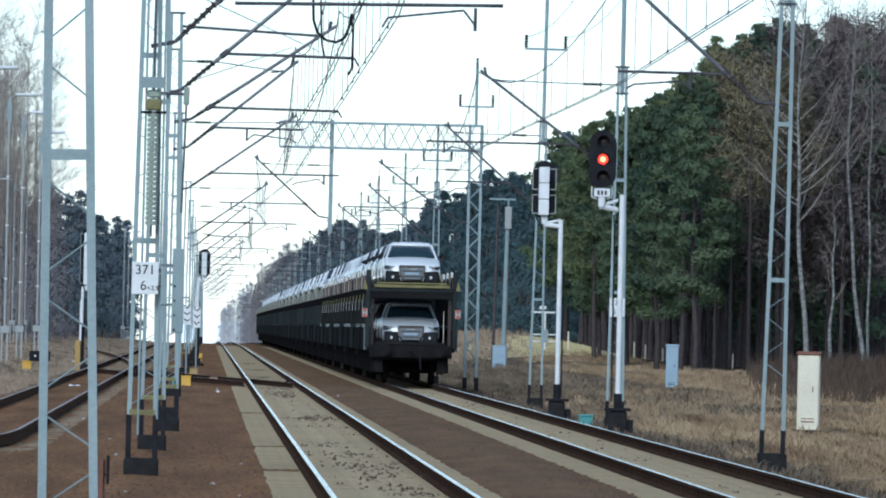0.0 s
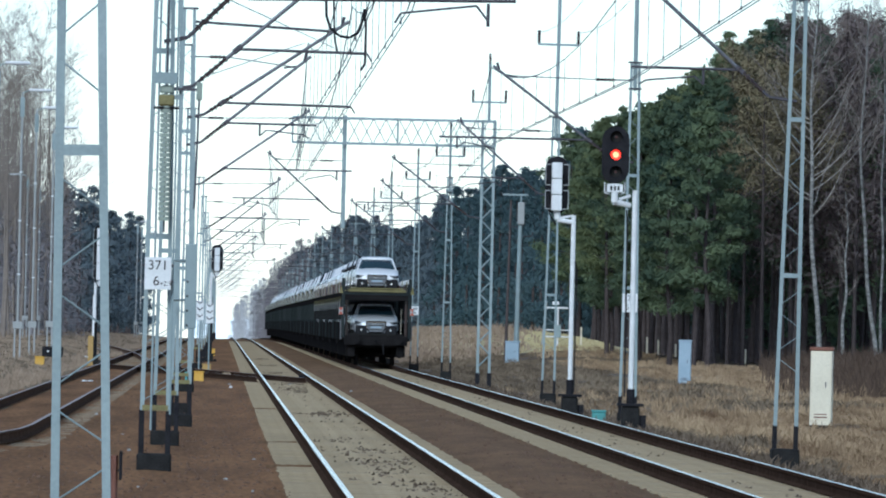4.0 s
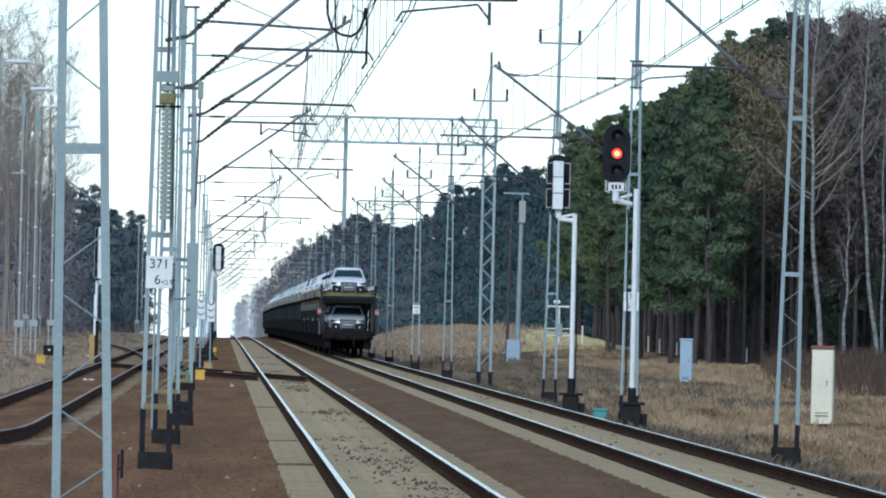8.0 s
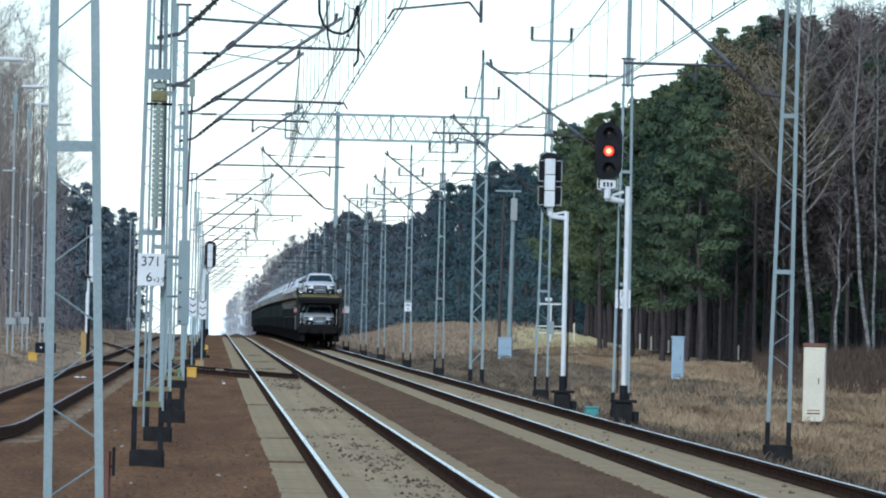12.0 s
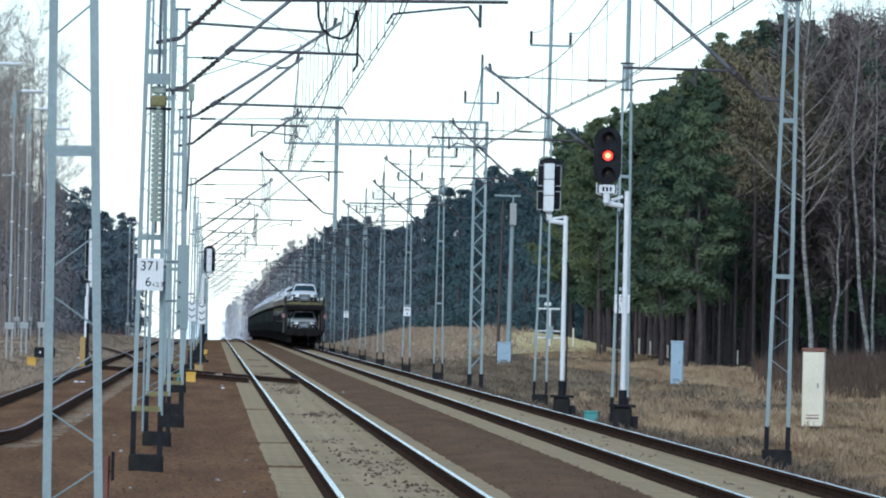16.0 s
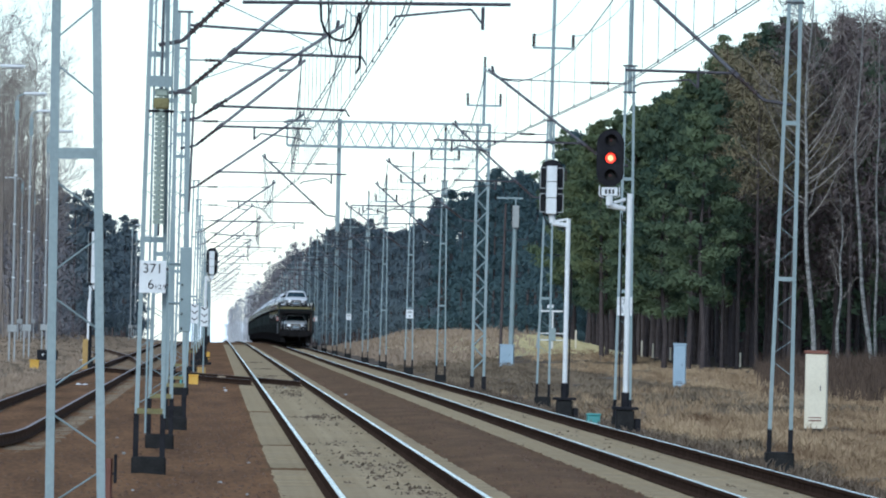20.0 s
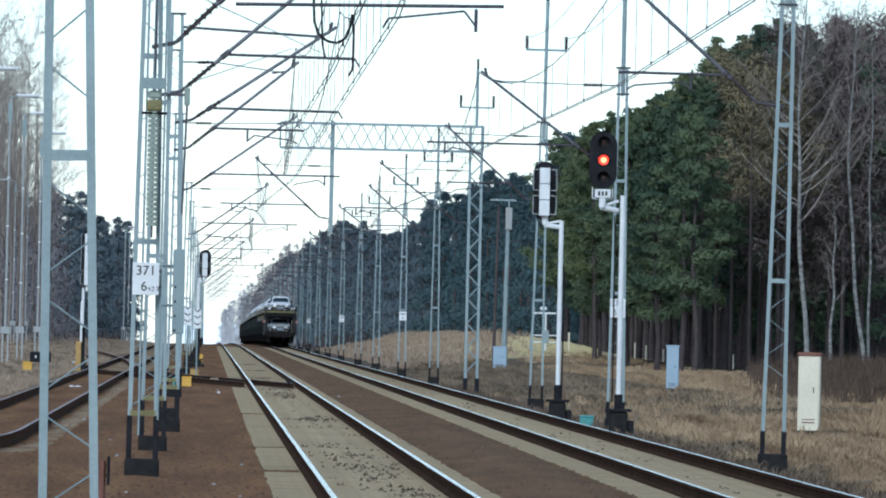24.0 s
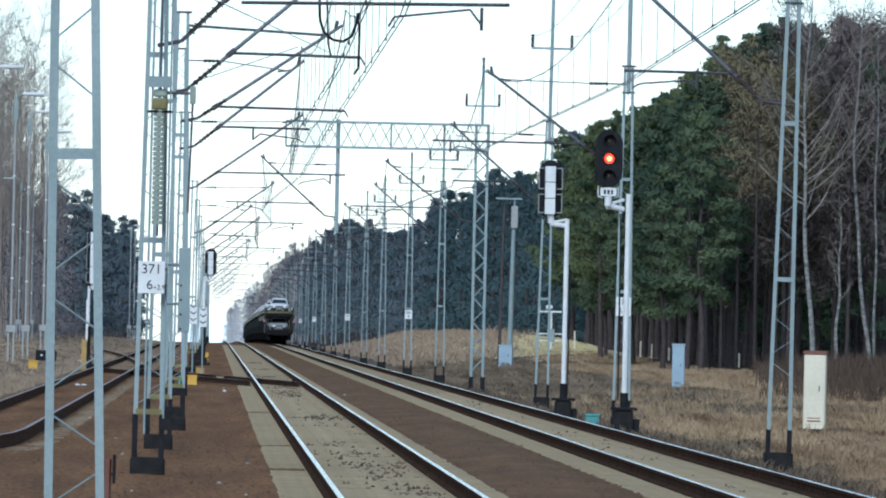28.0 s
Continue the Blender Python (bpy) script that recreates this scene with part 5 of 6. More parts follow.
def red_signal():
    t = tagged(empty("railway_signal"), "three-lamp railway signal showing red on a white post", "railway signal")
    y, hx = 183.0, 8.16
    signal_post(t, 8.595, y, 4.62, 0.46, 0.0)
    head = part("signal_head", capsule(bmesh.new(), hx, 0, 0.285, 4.75, 5.95, y - 0.24, y - 0.08), M_BLACK, t, "black rounded signal head")
    for i, z in enumerate((5.72, 5.35, 4.99)):
        lit = i == 1
        hood = bmesh.new()
        for k in range(11):
            a, b = math.pi * k / 10 * 1.15 - 0.24, math.pi * (k + 1) / 10 * 1.15 - 0.24
            q = [hood.verts.new((hx + 0.125 * math.cos(u), yy, z + 0.125 * math.sin(u))) for u, yy in ((a, y - 0.24), (b, y - 0.24), (b, y - 0.44), (a, y - 0.44))]
            hood.faces.new(q)
        part("lamp_hood", hood, M_BLACK, head)
        part("lens", rods(((hx, y - 0.25, z), (hx, y - 0.235, z)), r=0.105, sides=18), M_REDLIT if lit else M_LENS, head, "lit red lens" if lit else "dark unlit lens")
        part("lens_core", rods(((hx, y - 0.262, z), (hx, y - 0.25, z)), r=0.062 if lit else 0.03, sides=14), M_REDCORE if lit else M_LENSRED, head)
    part("number_plate", box(hx - 0.17, y - 0.22, 4.56, hx + 0.17, y - 0.19, 4.74, bevel=0.01), M_WHITE, t)
    for k in (-0.075, 0.0, 0.075):
        part("number_bar", box(hx + k - 0.022, y - 0.226, 4.605, hx + k + 0.022, y - 0.221, 4.695), M_INK, t)
    part("head_bracket", rods(((hx, y - 0.14, 4.75), (hx, y - 0.14, 4.36)), r=0.075, sides=10), M_WHITE, t)
    arm = bmesh.new()
    rod(arm, (hx - 0.02, y - 0.1, 4.37), (8.5, y, 4.3), 0.07, 0.05, sides=10)
    rod(arm, (hx + 0.1, y - 0.08, 4.42), (8.5, y, 4.5), 0.035, sides=8)
    part("arm", arm, M_WHITE, t)
    for s in (-1, 1):
        part("ladder_hook", rods(((hx + s * 0.21, y - 0.1, 4.78), (hx + s * 0.21, y - 0.1, 4.56)), ((hx + s * 0.21, y - 0.1, 4.56), (hx + s * 0.1, y - 0.1, 4.52)), r=0.014), M_WHITE, t)
    part("cable", rods(((8.42, y - 0.08, 4.2), (8.44, y - 0.08, 3.9)), ((8.44, y - 0.08, 3.9), (8.46, y - 0.08, 0.3)), r=0.016), M_PLASTIC, t)


def turned_signal(x, y, top, span, px, foot=0.5, text="railway signal seen from behind on a white post"):
    """A signal whose back faces the camera: white lamp housings in a black rim."""
    t = tagged(empty("railway_signal"), text, "railway signal")
    signal_post(t, px, y, top - span - 0.02, foot)
    lo = top - span
    part("back_plate", capsule(bmesh.new(), x, 0, 0.27, lo, top, y + 0.1, y + 0.14), M_BLACK, t, "black rounded backplate")
    n = 3
    for i in range(n):
        z0 = lo + 0.08 + (span - 0.22) * i / n
        part("lamp_housing", box(x - 0.125, y - 0.22, z0, x + 0.115, y + 0.1, z0 + (span - 0.22) / n - 0.015, bevel=0.012), M_WHITE, t, "white lamp housing")
    for z0, z1 in ((lo + 0.12, lo + 0.55), (lo + 0.68, top - 0.2)):
        for s in (-1, 1):
            part("handrail", rods(((x + s * 0.14, y - 0.12, z0), (x + s * 0.27, y - 0.12, z0)), ((x + s * 0.27, y - 0.12, z0), (x + s * 0.27, y - 0.12, z1)), ((x + s * 0.27, y - 0.12, z1), (x + s * 0.14, y - 0.12, z1)), r=0.012), M_CONCRETE, t)
    arm = bmesh.new()
    rod(arm, (x, y, lo + 0.12), (x + 0.04, y, lo - 0.12), 0.075, sides=10)
    rod(arm, (x + 0.02, y, lo - 0.14), (px, y, lo - 0.18), 0.055, sides=10)
    rod(arm, (x + 0.05, y, lo - 0.1), (px, y, lo - 0.03), 0.03, sides=8)
    part("arm", arm, M_WHITE, t)
    part("cable", rods(((x - 0.2, y + 0.02, lo + 0.5), (x - 0.16, y - 0.04, lo)), ((x - 0.16, y - 0.04, lo), (x, y - 0.06, lo - 0.26)), ((px + 0.06, y - 0.06, lo - 1.1), (px + 0.1, y - 0.02, lo - 1.3)), ((px + 0.1, y - 0.02, lo - 1.3), (px + 0.09, y - 0.02, 0.2)), r=0.018), M_PLASTIC, t)
    return t


def cabinet(x, y, w, d, h, z, paint, lid, text, turn=0):
    t = tagged(empty("equipment_cabinet"), text, "cabinet")
    part("body", box(-w / 2, -d / 2, 0.06, w / 2, d / 2, h - 0.08, bevel=0.012), paint, t)
    part("door", box(-w / 2 + 0.03, -d / 2 - 0.012, 0.16, w / 2 - 0.03, -d / 2 + 0.002, h - 0.13, bevel=0.005), paint, t)
    part("lid", box(-w / 2 - 0.025, -d / 2 - 0.03, h - 0.08, w / 2 + 0.025, d / 2 + 0.03, h, bevel=0.015), lid, t)
    part("plinth", box(-w / 2 + 0.02, -d / 2 + 0.02, -0.3, w / 2 - 0.02, d / 2 - 0.02, 0.06), M_FOOTING, t)
    part("handle", box(w * 0.2, -d / 2 - 0.03, h * 0.5, w * 0.2 + 0.02, -d / 2 - 0.012, h * 0.5 + 0.12), M_DARKSTEEL, t)
    part("vent_slot", box(-w * 0.3, -d / 2 - 0.016, 0.22, w * 0.3, -d / 2 - 0.01, 0.25), M_RUSTCAP if lid is M_RUSTCAP else M_DARKSTEEL, t)
    part("vent_slot", box(-w * 0.3, -d / 2 - 0.016, 0.29, w * 0.3, -d / 2 - 0.01, 0.31), M_RUSTCAP if lid is M_RUSTCAP else M_DARKSTEEL, t)
    t.matrix_basis = pose(x, y, z, 0, 0, turn)
    return t


def distance_board(x, y, z, top, bottom, tail="", w=0.335, h=0.41, shift=0.0):
    t = tagged(empty("distance_board"), "white distance board with black figures on a mast", "sign", "distance boards")
    part("board", box(-w / 2, 0, -h / 2, w / 2, 0.012, h / 2, bevel=0.004), M_WHITE, t)
    for zz in (0.1, -0.1):
        part("board_strap", box(-w / 2 - 0.03, 0.014, zz - 0.015, w / 2 + 0.03, 0.022, zz + 0.015), M_DARKSTEEL, t)
    if top:
        words("figure", top, 0.17, M_INK, t, pose(shift, -0.004, 0.1, 90, 0, 0))
        words("figure", bottom, 0.17, M_INK, t, pose(-0.02 if tail else shift, -0.004, -0.1, 90, 0, 0))
        if tail:
            words("figure", tail, 0.085, M_INK, t, pose(0.1, -0.004, -0.13, 90, 0, 0))
    else:
        for k, zz in ((0.2, 0.09), (0.09, -0.09)):
            part("figure_bar", box(-k / 2, -0.005, zz - 0.05, k / 2, -0.001, zz + 0.05), M_CONCRETE, t)
    t.matrix_basis = pose(x, y, z)
    return t


def lamp_post(h):
    t = empty("street_lamp")
    part("pole", rods(((0, 0, 1.25), (0, 0, h - 0.1)), r=0.05, sides=8), M_CONCRETE, t)
    for z in (3.4, 5.6, 7.6):
        part("pole_band", rods(((0, 0, z), (0, 0, z + 0.07)), r=0.066, sides=8), M_WHITE, t)
    for s in (-0.11, 0.11):
        part("foot_leg", box(s - 0.035, -0.05, -0.4, s + 0.035, 0.05, 1.25), M_CONCRETE, t)
    part("clamp_box", box(-0.2, -0.1, 1.2, 0.2, 0.1, 1.5, bevel=0.02), M_CONCRETE, t)
    part("ballast_box", box(-0.09, -0.08, h - 1.1, 0.09, 0.08, h - 0.3, bevel=0.015), M_STEEL, t)
    part("arm", rods(((0, 0, h - 0.12), (0.3, 0, h)), r=0.03), M_STEEL, t)
    lum = bmesh.new()
    block(lum, 0.25, -0.16, h - 0.05, 1.2, 0.16, h + 0.07, bevel=0.04)
    part("lamp_head", lum, M_WHITE, t, "flat white lamp head")
    part("diffuser", box(0.5, -0.12, h - 0.075, 1.12, 0.12, h - 0.05, bevel=0.01), M_HEADLAMP, t)
    return t


def lamps():
    spots = [(-8.4, 322, 11.0), (-8.35, 360, 11.0), (-8.4, 390, 11.0), (-8.4, 430, 11.0), (-13.2, 590, 11.0), (-13.4, 640, 11.0), (-13.2, 695, 11.0), (-8.1, 832, 11.0), (-8.1, 878, 11.0), (-8.1, 925, 11.0)]
    proto = None
    for x, y, h in spots:
        m = pose(x, y, ground_z(x, y), 0, 0, 180 if x < -12 else 0)
        if proto is None:
            ob = proto = lamp_post(11.0)
            ob.matrix_basis = m
        else:
            ob = copy_thing(proto, m)
        tagged(ob, "grey steel lamp post with a flat lamp head", "street lamp", "lamps beside the siding")


def tension_weights():
    t = tagged(empty("tension_weight"), "stacked wire-tension weights hanging beside the mast", "tension weight")
    x, y = -0.75, 110.75
    proto = None
    for i in range(26):
        z = 2.95 + i * 0.062
        if proto is None:
            proto = part("weight_disc", rods(((0, 0, 0), (0, 0, 0.05)), r=0.075, sides=12), M_WEIGHT, t)
            proto.location = (x, y, z)
        else:
            twin(proto, t, pose(x, y, z, 0, 0, i * 40))
    part("weight_rod", rods(((x, y, 2.8), (x, y, 5.6)), r=0.014), M_DARKSTEEL, t)
    part("guide_rail", rods(((x + 0.13, y, 0.5), (x + 0.13, y, 6.8)), r=0.014), M_STEEL, t)
    part("guide_rail", rods(((x - 0.11, y - 0.04, 0.3), (x - 0.09, y - 0.04, 6.8)), r=0.014), M_STEEL, t)
    part("yoke", box(x - 0.085, y - 0.06, 4.56, x + 0.085, y + 0.06, 4.66, bevel=0.02), M_WEIGHT, t)
    part("weight_cap", box(x - 0.1, y - 0.09, 4.4, x + 0.1, y + 0.06, 4.54, bevel=0.02), M_DECKEDGE, t, "ochre weight cap")
    part("stop_plate", box(x - 0.16, y - 0.07, 4.36, x + 0.16, y + 0.05, 4.39), M_BLACK, t)
    part("guide_plate", box(x - 0.15, y - 0.13, 4.68, x + 0.13, y - 0.12, 4.82), M_STEEL, t)
    part("wire_rope", rods(((x, y, 5.6), (x + 0.02, y + 0.3, 7.2)), r=0.012), M_DARKSTEEL, t)


def line_gear():
    b = tagged(empty("bolt_cabinet"), "pale grey steel box with dark bolts on a mast", "cabinet")
    part("panel", box(-0.56, 132.6, 1.57, -0.38, 132.66, 2.85, bevel=0.01), M_STEEL, b)
    for z in (1.62, 1.84, 2.06, 2.28):
        part("bolt", rods(((-0.52, 132.585, z), (-0.52, 132.6, z)), r=0.018, sides=8), M_INK, b)
    part("bracket", rods(((-0.5, 132.66, 2.0), (-0.82, 133.8, 2.0)), r=0.02), M_STEEL, b)
    part("bracket", rods(((-0.5, 132.66, 2.6), (-0.82, 133.8, 2.6)), r=0.02), M_STEEL, b)
    part("conduit", rods(((-0.44, 132.63, 1.57), (-0.44, 132.63, 1.1)), r=0.02), M_STEEL, b)
    g = tagged(empty("terminal_box"), "small grey-green terminal box on a mast bracket", "cabinet")
    part("body", box(-0.455, 133.8, 5.06, -0.365, 133.9, 5.33, bevel=0.01), M_WEIGHT, g)
    part("arm", box(-0.8, 133.85, 5.2, -0.45, 133.9, 5.24), M_DARKSTEEL, g)
    part("conduit", rods(((-0.41, 133.85, 5.06), (-0.45, 133.85, 3.4)), r=0.016), M_DARKSTEEL, g)
    for x, y, z in ((-0.78, 320, 2.05), (-0.42, 318, 1.95)):
        w = tagged(empty("warning_board"), "white lineside board with a black zigzag", "sign", "zigzag boards")
        part("board", box(x - 0.14, y, z - 0.36, x + 0.14, y + 0.012, z + 0.36, bevel=0.004), M_WHITE, w)
        for k in range(3):
            zz = z + 0.24 - k * 0.24
            part("zigzag", rods(((x - 0.11, y - 0.004, zz + 0.1), (x, y - 0.004, zz)), ((x, y - 0.004, zz), (x + 0.11, y - 0.004, zz + 0.1)), r=0.018, sides=4), M_INK, w)
        part("post", rods(((x, y + 0.03, -0.3), (x, y + 0.03, z + 0.36)), r=0.03), M_STEEL, w)
    for x, y, w, h, paint, text in ((-0.66, 276, 0.3, 0.34, M_YELLOW, "yellow point indicator box beside the track"), (-1.0, 277, 0.2, 0.3, M_TEAL, "teal cable box beside the track"),
                                    (-0.42, 470, 0.28, 0.42, M_YELLOW, "yellow point indicator box beside the track"), (-0.5, 330, 0.32, 0.3, M_ORANGE, "ochre point machine beside the track"),
                                    (-6.95, 338, 0.36, 0.4, M_YELLOW, "yellow point indicator box beside the siding"), (8.5, 196, 0.3, 0.34, M_TEAL, "teal plastic cable box beside the rail")):
        t = tagged(empty("lineside_box"), text, "lineside box")
        z = ground_z(x, y) - 0.03
        part("body", box(x - w / 2, y - w / 2, z, x + w / 2, y + w / 2, z + h * 0.85, bevel=0.02), paint, t)
        part("lid", box(x - w / 2 - 0.015, y - w / 2 - 0.015, z + h * 0.85, x + w / 2 + 0.015, y + w / 2 + 0.015, z + h, bevel=0.012), paint, t)
    s = tagged(empty("point_lantern"), "black point lantern with a white disc by the siding", "lantern")
    part("lantern", box(-6.85, 337, 0.15, -6.05, 337.4, 0.55, bevel=0.03), M_BLACK, s)
    part("disc", rods(((-6.62, 336.98, 0.36), (-6.62, 337.0, 0.36)), r=0.04, sides=12), M_WHITE, s)
    part("stand", rods(((-6.4, 337.2, -0.4), (-6.4, 337.2, 0.2)), r=0.06), M_BLACK, s)
    p = tagged(empty("marker_post"), "white and ochre marker post beside the siding", "post")
    part("post", box(-5.28, 360, 0.9, -5.2, 360.1, 2.6), M_WHITE, p)
    part("foot", box(-5.44, 359.95, -0.4, -5.23, 360.12, 0.95), M_ORANGE, p, "ochre painted foot")
    r = tagged(empty("stub_post"), "short dark steel stub beside a mast", "post")
    part("post", rods(((-0.69, 58, -0.3), (-0.685, 58, 0.8)), r=0.026), M_RUSTCAP, r, "rusty dark post")
    part("plate", box(-0.652, 57.9, 0.64, -0.632, 58.1, 0.83, bevel=0.005), M_BLACK, r)
    part("plate_arm", rods(((-0.69, 58, 0.7), (-0.642, 58, 0.7)), r=0.008), M_BLACK, r)
    j = tagged(empty("jumper_cable"), "thick black looping jumper cable between the wires", "cable")
    y = 111.2
    pts = [(1.3, 6.8), (1.23, 6.05), (1.25, 5.6), (1.3, 5.45), (1.42, 5.35), (1.55, 5.33), (1.66, 5.4), (1.71, 5.55), (1.73, 5.7)]
    part("cable", rods(*[((a[0], y, a[1]), (b[0], y, b[1])) for a, b in zip(pts, pts[1:])], r=0.017), M_PLASTIC, j)
    pts = [(1.36, 6.8), (1.33, 6.0), (1.36, 5.3), (1.4, 5.15)]
    part("strand", rods(*[((a[0], y, a[1]), (b[0], y, b[1])) for a, b in zip(pts, pts[1:])], r=0.012), M_PLASTIC, j)
    pts = [(1.73, 5.7), (1.755, 5.45), (1.75, 5.0), (1.7, 4.92)]
    part("tail", rods(*[((a[0], y, a[1]), (b[0], y, b[1])) for a, b in zip(pts, pts[1:])], r=0.015), M_PLASTIC, j)


def crossing_blocks():
    """Timber and cast blocks at the turnout, and pale scraps on the gravel."""
    t = tagged(empty("crossing_block"), "brown timber block between dark castings in the track", "track block")
    part("timber", box(1.62, 283, -0.25, 2.4, 283.5, -0.03, bevel=0.015), M_OLDSLEEPER, t)
    for a, b in ((1.41, 1.6), (2.55, 2.77)):
        part("casting", box(a, 282.8, -0.25, b, 283.6, -0.01, bevel=0.02), M_BLACK, t)
    t = tagged(empty("concrete_block"), "small worn concrete block on the gravel", "concrete block")
    part("block", box(0.08, 291.7, -0.3, 0.48, 292.2, -0.03, bevel=0.03), M_OLDSLEEPER, t)
    part("lower_step", box(-0.02, 291.6, -0.3, 0.1, 292.1, -0.16, bevel=0.02), M_OLDSLEEPER, t)
    rng = random.Random(12)
    for x, y, w in ((0.3, 262, 0.05), (0.32, 251, 0.06), (-3.95, 255, 0.1), (-3.78, 256, 0.09), (-3.6, 256, 0.05), (-6.4, 421, 0.15), (-1.3, 128, 0.035), (0.5, 121, 0.025), (-0.9, 100, 0.02), (0.1, 106, 0.03), (0.4, 99, 0.022), (2.1, 262, 0.05), (3.6, 240, 0.04), (-2.4, 172, 0.04), (-1.6, 146, 0.03)):
        bm = bmesh.new()
        bmesh.ops.create_icosphere(bm, subdivisions=1, radius=w)
        for v in bm.verts:
            v.co = Vector((v.co.x * rng.uniform(0.7, 1.4), v.co.y * rng.uniform(0.7, 1.4), v.co.z * rng.uniform(0.4, 0.8)))
        ob = part("pale_stone", bm, M_WHITE if w > 0.055 else M_CONCRETE)
        ob.location = (x, y, ground_z(x, y) + w * 0.3)
        tagged(ob, "small pale stone lying on brown gravel", "stone", "pale stones on the gravel")


def utility_pole():
    t = tagged(empty("utility_pole"), "grey concrete utility pole with a small transformer", "utility pole")
    x, y = 15.85, 470.0
    z = ground_z(x, y)
    bm = rod(bmesh.new(), (x, y, z - 0.4), (x + 0.1, y, 8.0), 0.15, 0.11, sides=10)
    part("pole", bm, M_STEEL, t)
    part("stay_pole", rod(bmesh.new(), (x - 0.55, y + 0.3, z - 0.4), (x - 0.42, y + 0.3, 8.5), 0.09, 0.06, sides=8), M_BARK, t)
    part("transformer", box(x - 0.06, y - 0.25, 7.2, x + 0.3, y + 0.2, 8.4, bevel=0.03), M_CONCRETE, t)
    part("top_bar", box(x - 0.9, y - 0.04, 8.75, x + 0.5, y + 0.04, 8.84), M_STEEL, t)
    part("top_stay", rods(((x + 0.1, y, 8.0), (x + 0.12, y, 8.8)), r=0.05), M_STEEL, t)
    for dx, zz in ((-0.55, 7.1), (0.75, 6.6), (0.45, 4.6)):
        part("insulator_hook", rods(((x, y, zz - 0.06), (x + dx, y, zz)), ((x + dx, y, zz), (x + dx, y, zz + 0.22)), r=0.025), M_DARKSTEEL, t)
    for zz in (3.6, 2.6, 1.6):
        part("step_bolt", rods(((x, y, zz), (x + 0.3, y, zz)), r=0.02), M_DARKSTEEL, t)


def weather_frame():
    t = tagged(empty("barrier_frame"), "white steel post frame with a small grey box on the bank", "frame")
    x, y = 20.0, 520.0
    z = ground_z(x, y) - 0.05
    part("post", rods(((x, y, z), (x, y, z + 2.3)), r=0.06, sides=8), M_WHITE, t)
    part("top_bar", box(x - 0.75, y - 0.05, z + 2.22, x + 0.6, y + 0.05, z + 2.32), M_WHITE, t)
    part("box", box(x - 0.22, y - 0.12, z + 0.5, x + 0.2, y + 0.1, z + 1.25, bevel=0.02), M_STEEL, t)
    for zz in (0.55, 0.95):
        part("rail", box(x - 0.85, y - 0.03, z + zz - 0.035, x + 0.85, y + 0.03, z + zz + 0.035), M_WHITE, t)
    for s in (-0.85, 0.85):
        part("rail_post", rods(((x + s * 1.1, y, z), (x + s * 0.8, y, z + 2.6)), r=0.05), M_CONCRETE, t)
    part("head_box", box(x - 0.35, y - 0.1, z + 2.45, x + 0.05, y + 0.1, z + 2.65, bevel=0.02), M_WHITE, t)
    part("head_stem", rods(((x - 0.15, y, z + 2.3), (x - 0.15, y, z + 2.5)), r=0.03), M_WHITE, t)
    rng = random.Random(8)
    for px, py, h in ((21.4, 520, 1.1), (24.6, 505, 1.0), (25.4, 508, 0.9), (26.0, 500, 0.8), (26.9, 480, 0.9), (28.2, 470, 0.8)):
        s = tagged(empty("wooden_stake"), "short pale wooden stake in dry grass", "post", "stakes in the grass")
        gz = ground_z(px, py)
        part("stake", box(px - 0.05, py - 0.05, gz - 0.2, px + 0.05, py + 0.05, gz + h, bevel=0.015), M_CREAM, s)


def things():
    red_signal()
    turned_signal(7.79, 205, 5.73, 1.36, 8.2)
    turned_signal(-0.24, 405, 5.2, 1.3, -0.5, 1.6, "distant railway signal seen from behind beside the masts")
    turned_signal(-5.15, 368, 5.6, 2.4, -5.3, 1.5, "tall narrow signal seen from behind beside the siding")
    cabinet(13.07, 190, 0.47, 0.4, 1.76, -0.34, M_CREAM, M_RUSTCAP, "tall cream equipment cabinet with a red-brown lid", -8)
    cabinet(17.52, 330, 0.46, 0.4, 1.75, -0.39, M_BLUEBOX, M_BLUEBOX, "pale blue-grey equipment cabinet in dry grass", -6)
    cabinet(15.4, 462, 0.72, 0.5, 1.25, ground_z(15.4, 462), M_BLUEBOX, M_BLUEBOX, "low blue-grey cabinet beside the utility pole", -6)
    distance_board(-0.81, 110.6, 2.28, "371", "6", "+2.9")
    distance_board(9.0, 192.88, 2.29, "37", "5", shift=-0.06)
    for y in (407, 594, 792, 920):
        distance_board(9.0, y - 0.12, 2.35 + grade(y), "", "")
    lamps()
    tension_weights()
    line_gear()
    crossing_blocks()
    utility_pole()
    weather_frame()


things()


# ---- grass and weeds ----
def blades(name, spots, material, text, wide=0.035):
    verts, faces = [], []
    rng = random.Random(len(spots))
    for x, y, h, n in spots:
        z = ground_z(x, y) - 0.03
        for _ in range(n):
            a = rng.uniform(0, 2 * math.pi)
            bx, by = x + rng.gauss(0, 0.1), y + rng.gauss(0, 0.12)
            lean = rng.uniform(0.1, 0.9) * h
            hh = h * rng.uniform(0.5, 1.15)
            w = wide * rng.uniform(0.5, 1.3)
            b = len(verts)
            verts += [(bx - w, by, z), (bx + w, by, z), (bx + lean * 0.35 * math.cos(a) + w * 0.6, by + lean * 0.3 * math.sin(a), z + hh * 0.65), (bx + lean * 0.35 * math.cos(a) - w * 0.6, by + lean * 0.3 * math.sin(a), z + hh * 0.65), (bx + lean * math.cos(a), by + lean * math.sin(a), z + hh * 0.95)]
            faces += [(b, b + 1, b + 2, b + 3), (b + 3, b + 2, b + 4)]
    tagged(raw(name, verts, faces, material), text, "grass", kind="stuff")


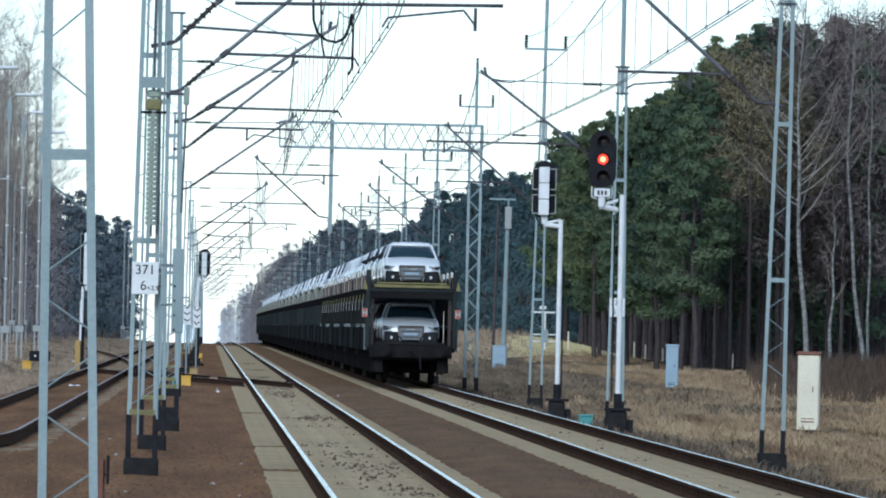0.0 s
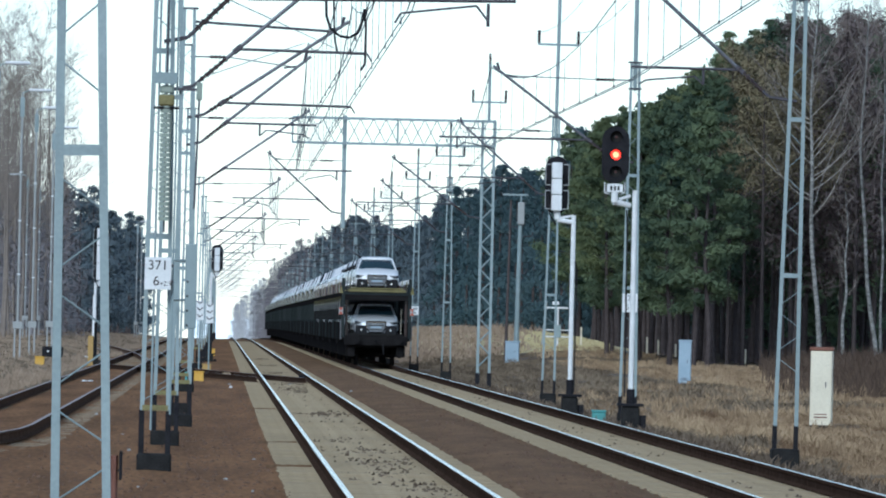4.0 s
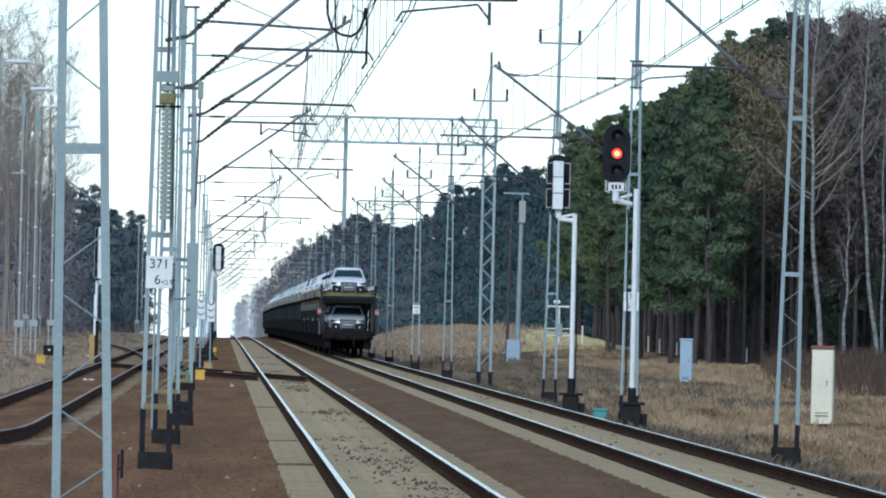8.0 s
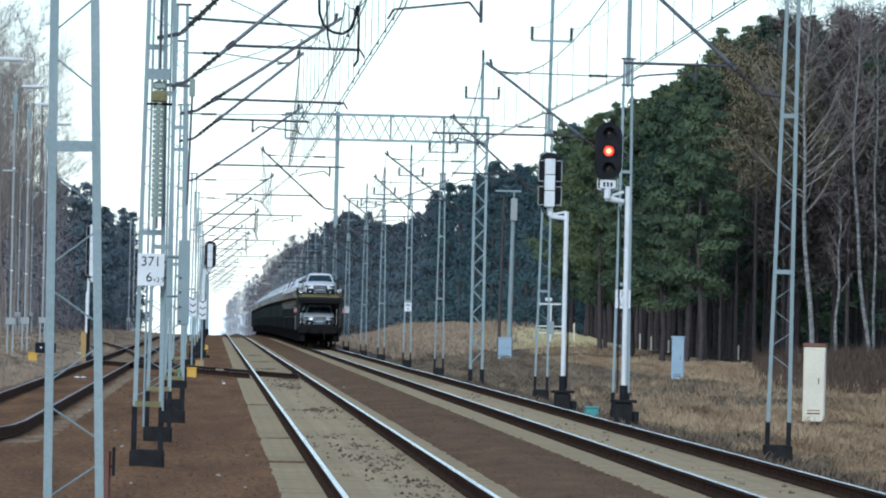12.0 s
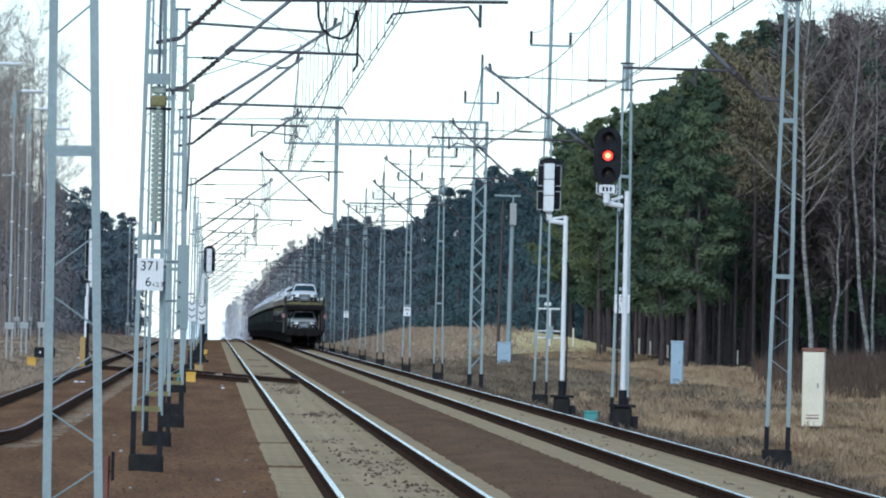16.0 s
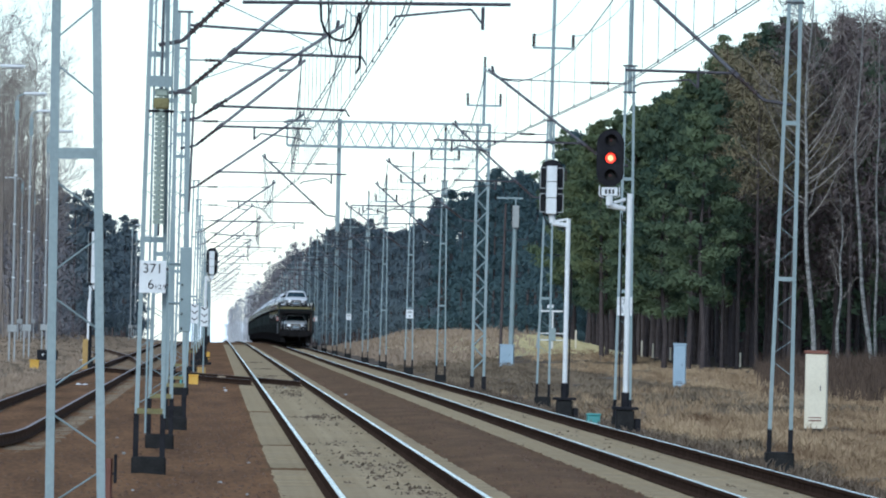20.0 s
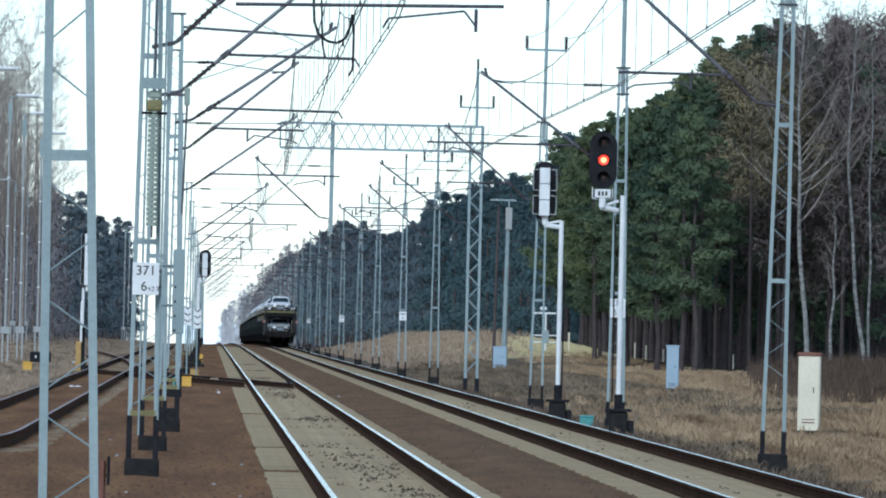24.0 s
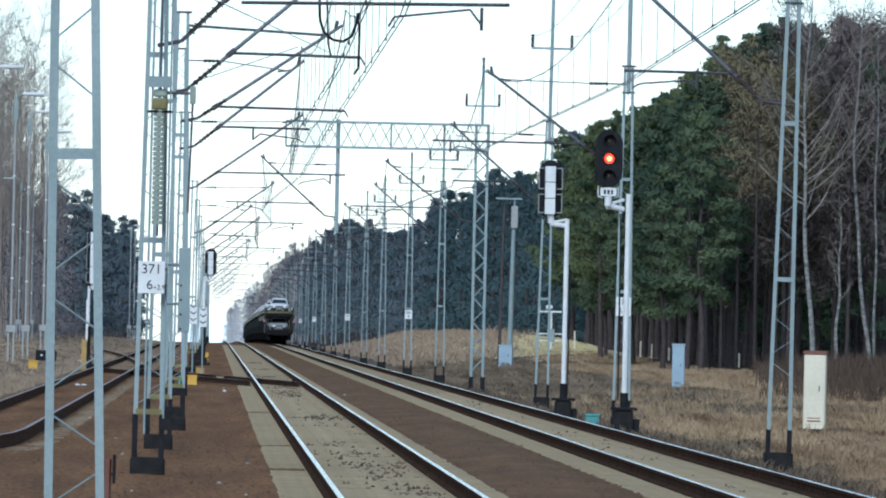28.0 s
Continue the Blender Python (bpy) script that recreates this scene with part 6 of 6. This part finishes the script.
def herbs():
    rng = random.Random(21)
    spots, dead = [], []
    for _ in range(21000):
        y = 118 + 400 * rng.random() ** 1.15
        x = 8.5 + (0.082 * y - 8.5 + 3) * rng.random()
        c = noise.noise((x * 0.45, y * 0.06, 3))
        if c < -0.35 or x < 9.5 or x > edge_of_wood(y) + 1.5:
            continue
        if (y > 225 and x < 17.5) or x < 10.6 + c:
            dead.append((x, y, 0.14 + 0.25 * max(0, c + 0.3), 6))
            continue
        spots.append((x, y, 0.12 + 0.26 * max(0, c + 0.3), 8))
    blades("dry_grass", spots, M_DRYGRASS, "dry yellow-brown grass beside the line", 0.016)
    blades("dead_weeds", dead, M_DEADWEED, "grey-brown dead weeds beside the line", 0.03)
    spots = []
    for _ in range(4200):
        y = 500 + 400 * rng.random()
        x = rng.uniform(11, 25)
        if x / y < rng.gauss(0.0345, 0.0012) or y > 640:
            spots.append((x, y, rng.uniform(0.2, 0.5) + 0.5 * max(0.0, noise.noise((x * 0.3, y * 0.04, 9))), 4))
    blades("bank_grass", spots, M_BANKGRASS, "dry pale grass on the far bank", 0.045)
    spots = []
    for _ in range(1500):
        y = rng.uniform(500, 680)
        spots.append((y * rng.uniform(0.0335, 0.0445), y, rng.uniform(0.1, 0.22), 5))
    blades("meadow_grass", spots, M_MEADOW, "short pale yellow meadow grass before the wood", 0.05)
    spots = []
    for _ in range(1500):
        y = rng.uniform(150, 300)
        x = 9.6 + (0.08 * y - 7.5) * rng.random()
        if noise.noise((x * 0.5, y * 0.09, 5)) > 0.02:
            spots.append((x, y, rng.uniform(0.25, 0.5), 12))
    blades("grass_tussocks", spots, M_DRYGRASS, "pale tussocks of long dry grass beside the line", 0.014)
    spots = []
    for _ in range(2400):
        y = rng.uniform(112, 330)
        spots.append((8.5 + 1.5 * rng.random() ** 1.3, y, rng.uniform(0.08, 0.3), 6))
    blades("ditch_weeds", spots, M_WEED, "low dark weeds in the ditch beside the rail", 0.02)
    spots = []
    for _ in range(2300):
        y = rng.uniform(260, 455)
        d = rng.uniform(0.062, 0.08)
        if rng.random() < (d - 0.06) / 0.012 * (0.35 if y < 330 else 1.0):
            spots.append((d * y, y, rng.uniform(0.4, 1.3), 7))
    blades("bramble_brush", spots, M_BRAMBLE, "brown leafless brush at the foot of the wood", 0.014)
    spots = []
    for cy, cx, n in ((92, 2.35, 60), (101, 2.4, 70), (110, 2.1, 50), (118, 2.2, 60), (128, 2.15, 60), (140, 2.0, 40), (178, 2.1, 80), (181, 2.3, 60), (236, 2.1, 90), (246, 2.0, 90), (262, 2.3, 60), (320, 2.1, 80), (370, 2.1, 80), (430, 2.0, 80)):
        for _ in range(n // 2):
            spots.append((cx + rng.gauss(0, 0.24), cy + rng.gauss(0, 2.2 if cy < 200 else 4), rng.uniform(0.02, 0.06), 3))
    for _ in range(260):
        spots.append((rng.choice((rng.uniform(5.8, 6.9), rng.uniform(1.5, 2.7))), rng.uniform(90, 330), rng.uniform(0.02, 0.05), 3))
    blades("track_weeds", [(x, y, h * 0.7 + 0.05, n + 1) for x, y, h, n in spots], M_WEED, "low dark weeds between the rails", 0.04)
    spots = []
    for _ in range(6000):
        y = 90 + 800 * rng.random() ** 1.5
        spots.append((-5.4 - rng.random() ** 1.4 * 0.03 * y, y, rng.uniform(0.05, 0.22) * (1 + y / 1500), 6))
    blades("verge_grass", spots, M_BANKGRASS, "dull brown grass and weeds beside the siding", 0.018)


herbs()

motions()
